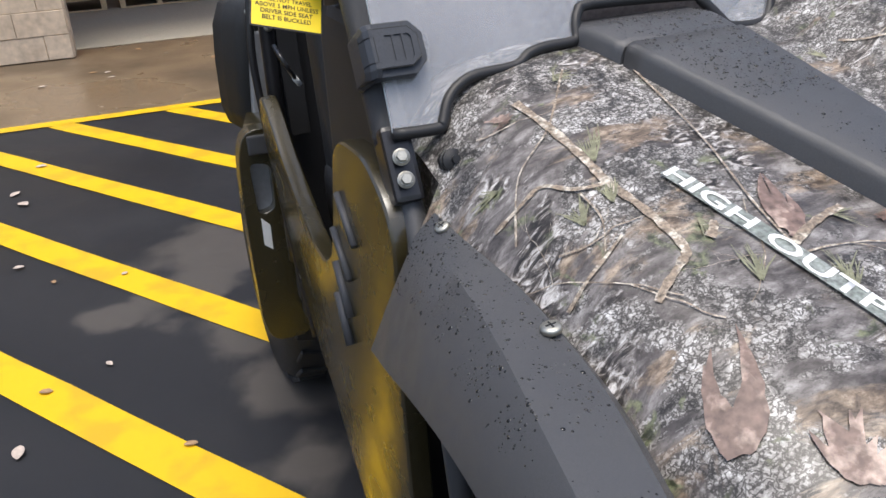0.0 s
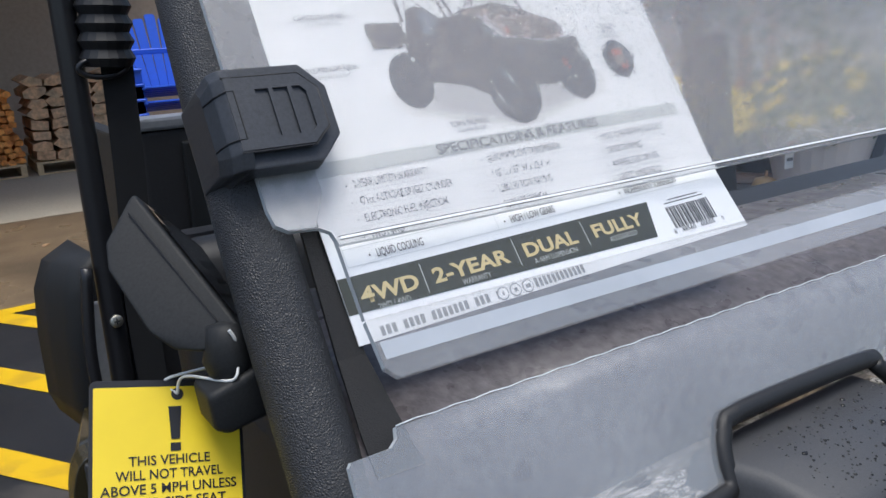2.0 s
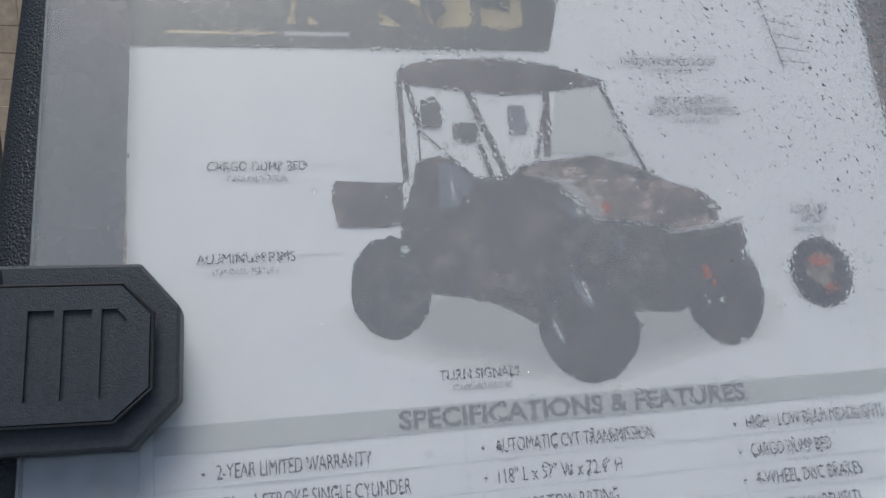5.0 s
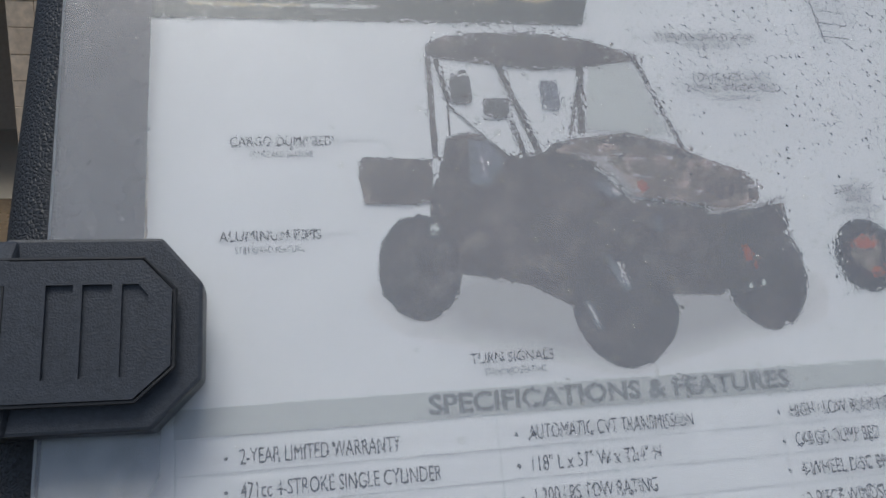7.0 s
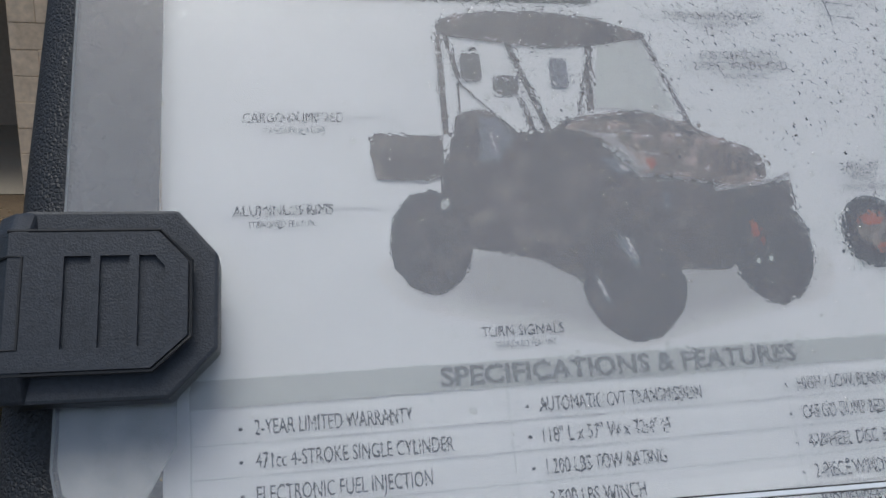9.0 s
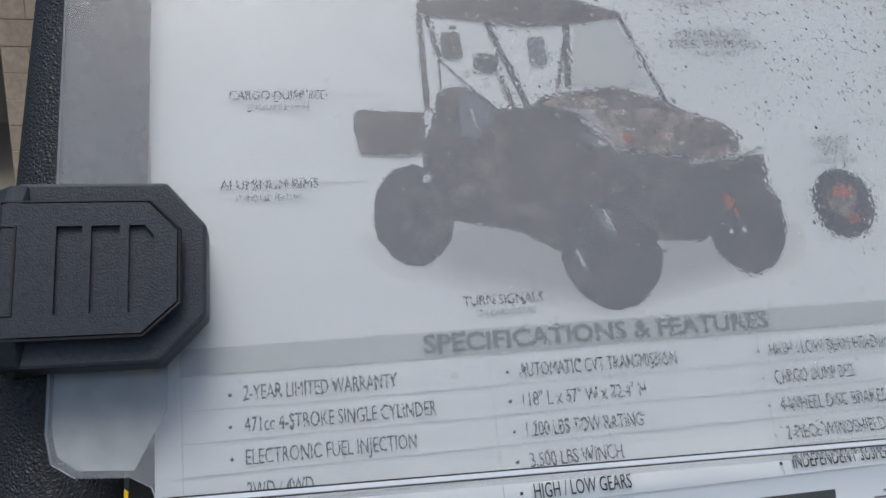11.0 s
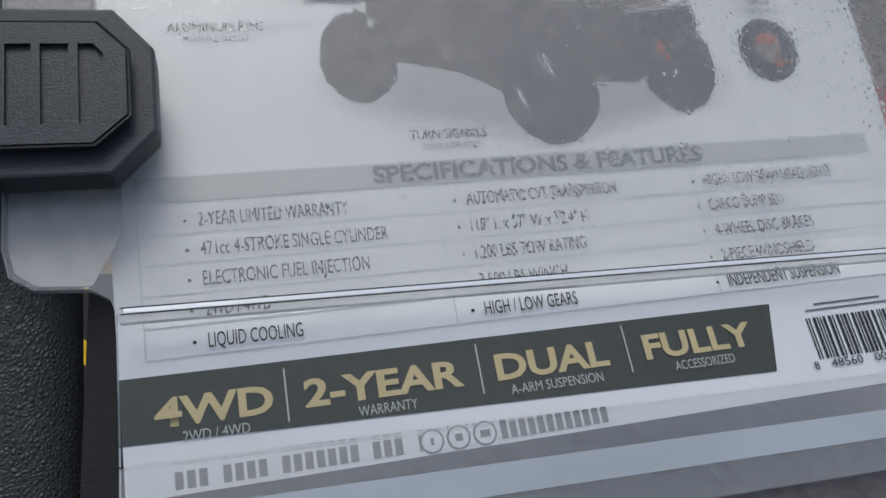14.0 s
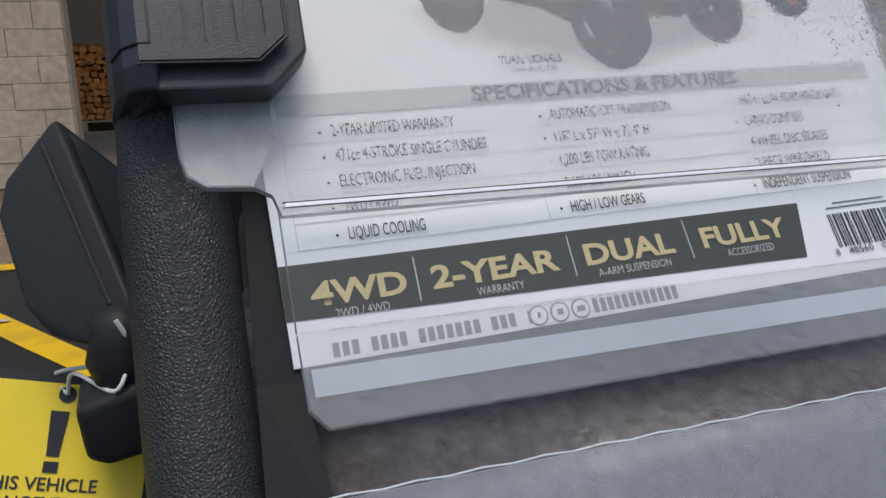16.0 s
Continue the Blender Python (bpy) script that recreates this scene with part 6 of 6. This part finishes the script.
def flower_pot(x, y, z, r, petals, count, seed, label, pot, h=0.24):
    rng = random.Random(seed)
    t = thing("potted_flowers", (x, y, z), label, "flowers", "potted flowers on the display")
    part("pot", lathe([(r * 0.62, 0), (r * 0.88, h * 0.87), (r * 0.92, h * 0.88), (r * 0.92, h), (r * 0.84, h), (r * 0.80, h * 0.87), (0.001, h * 0.86)], Matrix.Translation((x, y, z)), 28), pot, t, smooth=False)
    leaves, heads = bmesh.new(), bmesh.new()
    centre = Vector((x, y, z + h + 0.025))
    for _ in range(int(420 + 26000 * max(0, r - 0.18))):
        d = Vector((rng.gauss(0, 1), rng.gauss(0, 1), abs(rng.gauss(0, 0.9)) - 0.28)).normalized()
        p = centre + Vector((d.x * r * 1.25, d.y * r * 1.25, d.z * r * 0.95)) * rng.uniform(0.55, 1.0)
        q = Matrix.Translation(p) @ pose(0, 0, 0, rng.uniform(0, 360), rng.uniform(0, 360), rng.uniform(0, 360))
        s = rng.uniform(0.014, 0.030)
        leaves.faces.new([leaves.verts.new(q @ Vector(v)) for v in ((0, -s, 0), (s * 0.5, 0, s * 0.15), (0, s, 0), (-s * 0.5, 0, s * 0.15))])
    for _ in range(count):
        d = Vector((rng.gauss(0, 1), rng.gauss(0, 1), abs(rng.gauss(0, 0.8)))).normalized()
        p = centre + Vector((d.x * r * 1.3, d.y * r * 1.3, d.z * r * 1.0)) * rng.uniform(0.92, 1.04)
        q = Matrix.Translation(p) @ (d + Vector((rng.uniform(-0.3, 0.3), rng.uniform(-0.3, 0.3), 0.2))).to_track_quat("Z", "Y").to_matrix().to_4x4()
        s, n = rng.uniform(0.018, 0.030), 9
        ringv = [heads.verts.new(q @ Vector((s * (1 if k % 2 else 0.72) * math.cos(2 * math.pi * k / (2 * n)), s * (1 if k % 2 else 0.72) * math.sin(2 * math.pi * k / (2 * n)), 0.002))) for k in range(2 * n)]
        top = heads.verts.new(q @ Vector((0, 0, 0.009)))
        for k in range(2 * n):
            heads.faces.new((ringv[k], ringv[(k + 1) % (2 * n)], top))
    part("foliage", leaves, leaf_green, t, kind="stuff")
    part("blossoms", heads, petals, t, kind="stuff")
    return t


ROW = Vector((0.63, -0.78, 0)).normalized()  # the plant benches stand slantwise to the lot
bench_wood = material("dark_brown_wood", (0.055, 0.032, 0.022), 0.5, vary=0.35, grain=30)


def display_table(x, y, length, z):
    t = thing("display_table", (x, y, 0), "dark brown slatted wooden plant bench", "table")
    m = Matrix.Translation((x, y, 0)) @ pose(0, 0, 0, 0, 0, math.degrees(math.atan2(ROW.y, ROW.x)))
    for k in range(4):
        part("slat", box((length, 0.12, 0.025), m @ Matrix.Translation((0, -0.21 + 0.14 * k, z - 0.0125)), 0.003, 1), bench_wood, t)
    for a in (-0.46, 0, 0.46):
        part("leg", box((0.06, 0.5, z - 0.025), m @ Matrix.Translation((a * length, 0, (z - 0.025) / 2))), bench_wood, t)
    return m


BENCH = 0.82
table_m = display_table(2.53, 2.425, 3.4, BENCH)
FLOWERS = [(-1.50, petal_orange, 160, "orange", 0.15, 0.24), (-1.20, petal_red, 260, "red", 0.16, 0.24), (-0.86, petal_red, 420, "red", 0.17, 0.24), (-0.46, petal_red, 520, "red", 0.17, 0.24), (-0.11, petal_yellow, 520, "yellow", 0.17, 0.20), (0.312, petal_yellow, 46, "yellow", 0.205, 0.25), (0.70, petal_orange, 60, "orange", 0.15, 0.24), (1.02, petal_orange, 40, "orange", 0.15, 0.24), (1.32, petal_yellow, 30, "yellow", 0.15, 0.24), (1.62, petal_red, 60, "red", 0.15, 0.24)]
for k, (a, m, count, word, r, h) in enumerate(FLOWERS):
    at = table_m @ Vector((a, 0.0, BENCH))
    pale = r > 0.2
    flower_pot(at.x, at.y, BENCH, r, m, count, 40 + k, f"bushy {word} chrysanthemum in a {'white' if pale else 'dark'} plastic pot", pot_white if pale else pot_dark, h)
table_m = display_table(3.62, 3.16, 3.6, 0.66)
for k, (a, m, count, word) in enumerate(((-1.5, petal_red, 90, "red"), (-1.1, petal_yellow, 260, "yellow"), (-0.7, petal_yellow, 220, "orange"), (-0.3, petal_yellow, 240, "yellow"), (0.1, petal_orange, 60, "orange"), (0.5, petal_yellow, 90, "yellow"), (0.9, petal_orange, 60, "orange"), (1.3, petal_yellow, 80, "yellow"))):
    at = table_m @ Vector((a, 0, 0.66))
    flower_pot(at.x, at.y, 0.66, 0.19, m, count, 70 + k, f"bushy {word} chrysanthemum in a dark plastic pot", pot_dark)
for x, y in ((2.598, 2.293),):
    gourd = thing("gourd", (x, y, BENCH), "small tan gourd on the plant bench", "gourd")
    part("gourd_flesh", lathe([(0.001, 0.0), (0.03, 0.004), (0.046, 0.026), (0.036, 0.052), (0.012, 0.060), (0.001, 0.058)], Matrix.Translation((x, y, BENCH)), 16), material("tan_gourd", (0.55, 0.38, 0.2), 0.6, vary=0.2, grain=30), gourd, smooth=True)
    part("stem", tube([(x, y, BENCH + 0.055), (x + 0.008, y, BENCH + 0.08)], 0.005, 6), split_wood, gourd)


def price_tag(x, y, z):
    t = thing("price_tag", (x, y, z), "white and red price tag stuck in a pot", "tag")
    part("card", box((0.045, 0.003, 0.10), Matrix.Translation((x, y, z))), ink_white, t)
    part("red_block", box((0.036, 0.002, 0.035), Matrix.Translation((x, y - 0.003, z + 0.022))), ink_orange, t)
    part("print_bar", box((0.03, 0.002, 0.010), Matrix.Translation((x, y - 0.003, z - 0.02))), ink_grey, t)


price_tag(2.531, 2.161, BENCH + 0.165)


def tree(x, y, h, r, seed, label="green leafy tree beyond the plant benches"):
    rng = random.Random(seed)
    t = thing("tree", (x, y, 0), label, "tree")
    trunk = tube(smooth_path([(x, y, 0), (x + 0.05, y, h * 0.3), (x - 0.03, y + 0.05, h * 0.6), (x, y, h * 0.9)], 5), lambda s: 0.11 * (1 - 0.8 * s), 10)
    tips = []
    for k in range(9):
        a, z0 = rng.uniform(0, 6.3), h * rng.uniform(0.3, 0.75)
        end = Vector((x + r * 0.8 * math.cos(a), y + r * 0.8 * math.sin(a), z0 + r * rng.uniform(0.2, 0.7)))
        tube(smooth_path([(x, y, z0), (Vector((x, y, z0)) + end) / 2 + Vector((0, 0, 0.1)), end], 4), lambda s: 0.04 * (1 - 0.7 * s), 6, bm=trunk)
        tips.append(end)
    part("trunk", trunk, split_wood, t)
    verts, faces = [], []
    for _ in range(2600):
        c = rng.choice(tips) if rng.random() < 0.7 else Vector((x, y, h * 0.75))
        p = c + Vector((rng.gauss(0, r * 0.28), rng.gauss(0, r * 0.28), rng.gauss(0, r * 0.26)))
        q = Matrix.Translation(p) @ pose(0, 0, 0, rng.uniform(0, 360), rng.uniform(0, 360), rng.uniform(0, 360))
        s = rng.uniform(0.05, 0.11)
        n = len(verts)
        verts += [q @ Vector(v) for v in ((0, -s, 0), (s * 0.45, 0, s * 0.2), (0, s, 0), (-s * 0.45, 0, s * 0.2))]
        faces.append((n, n + 1, n + 2, n + 3))
    me = bpy.data.meshes.new("crown")
    me.from_pydata(verts, [], faces)
    me.materials.append(leaf_green)
    ob = new("crown", me)
    ob.parent = t
    ob.matrix_parent_inverse = Matrix.Translation((-x, -y, 0))
    tagged(ob, kind="stuff")


for k, (x, y, h, r) in enumerate(((7.6, 6.2, 3.2, 1.5), (9.5, 5.0, 3.6, 1.7), (10.5, 7.2, 4.2, 1.9), (8.4, 8.6, 3.8, 1.7), (12.5, 5.6, 4.5, 2.0), (12.0, 9.0, 5.0, 2.2), (9.0, 3.0, 3.2, 1.5), (11.5, 3.2, 4.0, 1.8))):
    tree(x, y, h, r, 200 + k)


# ---- rain ----
def rain(name, points, normals, sizes, parent, label, m=None, height=0.42):
    """Beads of water as low domes of six sides."""
    r_ = np.random.default_rng(len(points))
    p, d, r = np.array(points, float), np.array([tuple(v) for v in normals], float), np.array(sizes, float)
    count, n = len(p), 6
    d /= np.linalg.norm(d, axis=1)[:, None]
    u = np.cross(d, np.array((0.31, 0.83, 0.47)))
    u /= np.linalg.norm(u, axis=1)[:, None]
    w = np.cross(d, u)
    turn, squash = r_.uniform(0, 1.0, count), r_.uniform(0.7, 1.0, count)
    verts = np.zeros((count, 2 * n + 1, 3))
    for ring, (rr, z) in enumerate(((1.0, -0.05), (0.72, 0.68 * height))):
        for k in range(n):
            a = 2 * math.pi * k / n + turn
            verts[:, ring * n + k] = p + u * (r * rr * np.cos(a))[:, None] + w * (r * rr * squash * np.sin(a))[:, None] + d * (r * z)[:, None]
    verts[:, 2 * n] = p + d * (r * height)[:, None]
    base = []
    for k in range(n):
        q = (k + 1) % n
        base += [(k, q, n + q), (k, n + q, n + k), (n + k, n + q, 2 * n)]
    tris = (np.arange(count)[:, None, None] * (2 * n + 1) + np.array(base)[None]).reshape(-1, 3)
    me = bpy.data.meshes.new(name)
    me.vertices.add(count * (2 * n + 1))
    me.vertices.foreach_set("co", verts.reshape(-1))
    me.loops.add(len(tris) * 3)
    me.loops.foreach_set("vertex_index", tris.reshape(-1))
    me.polygons.add(len(tris))
    me.polygons.foreach_set("loop_start", np.arange(0, len(tris) * 3, 3))
    me.polygons.foreach_set("use_smooth", np.ones(len(tris), bool))
    me.update(calc_edges=True)
    me.validate()
    me.materials.append(m or water)
    ob = new(name, me)
    ob.parent = parent
    base_at = HOME.get(parent.name, Vector((0, 0, 0)))
    ob.matrix_parent_inverse = Matrix.Translation(-base_at)
    ob.visible_shadow = False
    return tagged(ob, label, kind="stuff")


water = bpy.data.materials.new("rain_water")
water.use_nodes = True
wp = water.node_tree.nodes["Principled BSDF"]
wp.inputs["Transmission Weight"].default_value, wp.inputs["IOR"].default_value, wp.inputs["Roughness"].default_value = 1.0, 1.33, 0.02
dark_water = material("water_on_black", (0.004, 0.004, 0.004), 0.06)
rng = random.Random(77)
pts, nrm, size = [], [], []
for _ in range(5200):
    x = rng.uniform(0.322, 0.80) if rng.random() < 0.8 else rng.uniform(0.80, 1.25)
    z = rng.uniform(1.356, 1.62)
    # thick where the rain has run together, thin beside the pillar and over the lower edge
    share = min(1, max(0.05, (x - 0.345) / 0.10)) * min(1, max(0.10, (z - 1.375) / 0.05)) * (0.75 + 0.25 * math.sin(19 * x + 3) * math.sin(23 * z + 1))
    if rng.random() > share:
        continue
    pts.append(on_screen(x, z, OFF + 0.0003))
    nrm.append(FACE)
    size.append(min(0.0016, 0.00062 * math.exp(rng.gauss(0, 0.45))))
rain("rain_film", pts, nrm, size, upper, "fine rain beads on the pane", height=0.34)
pts, nrm, size = [], [], []
for _ in range(1500):
    y = rng.uniform(0.15, 0.845) if rng.random() < 0.35 else rng.uniform(0.62, 0.845)
    x = rng.uniform(0.545 + max(0, 0.30 * (0.775 - y)), 0.69)
    lift = 0.022 if y > 0.764 else 0.027
    pts.append((x, y, hood_z(0.6, y) + lift + 0.002 * (x - 0.53) / 0.16 + 0.0003))
    nrm.append((0, -0.3, 1))
    size.append(min(0.0024, 0.0007 * math.exp(rng.gauss(0, 0.5))))
rain("rain_film", pts, nrm, size, vehicle, "rain beads on the black rib", dark_water)
pts, nrm, size = [], [], []
while len(pts) < 1500:
    k, f, u = rng.randrange(1, 7), rng.random(), rng.uniform(0.05, 1.95)
    a, b = FLARE[k - 1], FLARE[k]
    y = a[0] + (b[0] - a[0]) * f
    corner = [[a[1 + c][d] + (b[1 + c][d] - a[1 + c][d]) * f for d in (0, 1)] for c in range(3)]
    c = int(u)
    (xa, za), (xb, zb) = corner[c], corner[c + 1]
    pts.append((xa + (xb - xa) * (u - c), y, za + (zb - za) * (u - c) + 0.0002))
    nrm.append(Vector((zb - za, 0, xa - xb)).normalized() + Vector((0, -0.15, 0)))
    size.append(min(0.0026, 0.0008 * math.exp(rng.gauss(0, 0.5))))
rain("rain_film", pts, nrm, size, arch, "rain beads on the flare", dark_water)

# ---- fallen leaves ----
def fallen_leaf(x, y, z, size, m, seed, label):
    """A small curled leaf lying on the ground."""
    r = random.Random(seed)
    a = r.uniform(0, 6.3)
    rows = []
    for k in range(7):
        t = k / 6
        w = size * 0.34 * math.sin(math.pi * min(0.97, 0.06 + t * 0.92)) * r.uniform(0.85, 1.1)
        row = []
        for q in (-1, 0, 1):
            px_, py_ = (t - 0.5) * size, q * w
            row.append((x + px_ * math.cos(a) - py_ * math.sin(a), y + px_ * math.sin(a) + py_ * math.cos(a), z + 0.002 + abs(q) * w * 0.25 + 0.05 * size * t * t))
        rows.append(row)
    t_ = thing("fallen_leaf", (x, y, z), label, "leaf", "fallen leaves")
    part("blade", sheet(rows, 0.0006), m, t_)


pale_leaf = material("pale_leaf", (0.50, 0.42, 0.36), 0.6, vary=0.2, grain=90)
tan_leaf = material("tan_leaf", (0.34, 0.21, 0.11), 0.6, vary=0.3, grain=90)
rng = random.Random(9)
spots = [(-0.496, 4.058, 0.07), (-0.538, 4.226, 0.06), (-0.433, 4.626, 0.06), (-0.793, 5.853, 0.08), (-0.421, 2.044, 0.055), (-0.10, 3.05, 0.03), (-0.35, 3.1, 0.03), (-0.18, 2.4, 0.03), (0.02, 1.62, 0.022), (-0.36, 2.32, 0.04)]
spots += [(rng.uniform(-3.5, 0.4), rng.uniform(1.5, 6.2), rng.uniform(0.02, 0.05)) for _ in range(9)] + [(rng.uniform(-2.5, 1.6), rng.uniform(6.6, 8.5), rng.uniform(0.04, 0.09)) for _ in range(18)]
for k, (x, y, size_) in enumerate(spots):
    pale = k < 5 or k % 3
    fallen_leaf(x, y, 0.006, size_, pale_leaf if pale else tan_leaf, k, "small pale fallen leaf on the wet ground" if pale else "small tan fallen leaf on the wet ground")
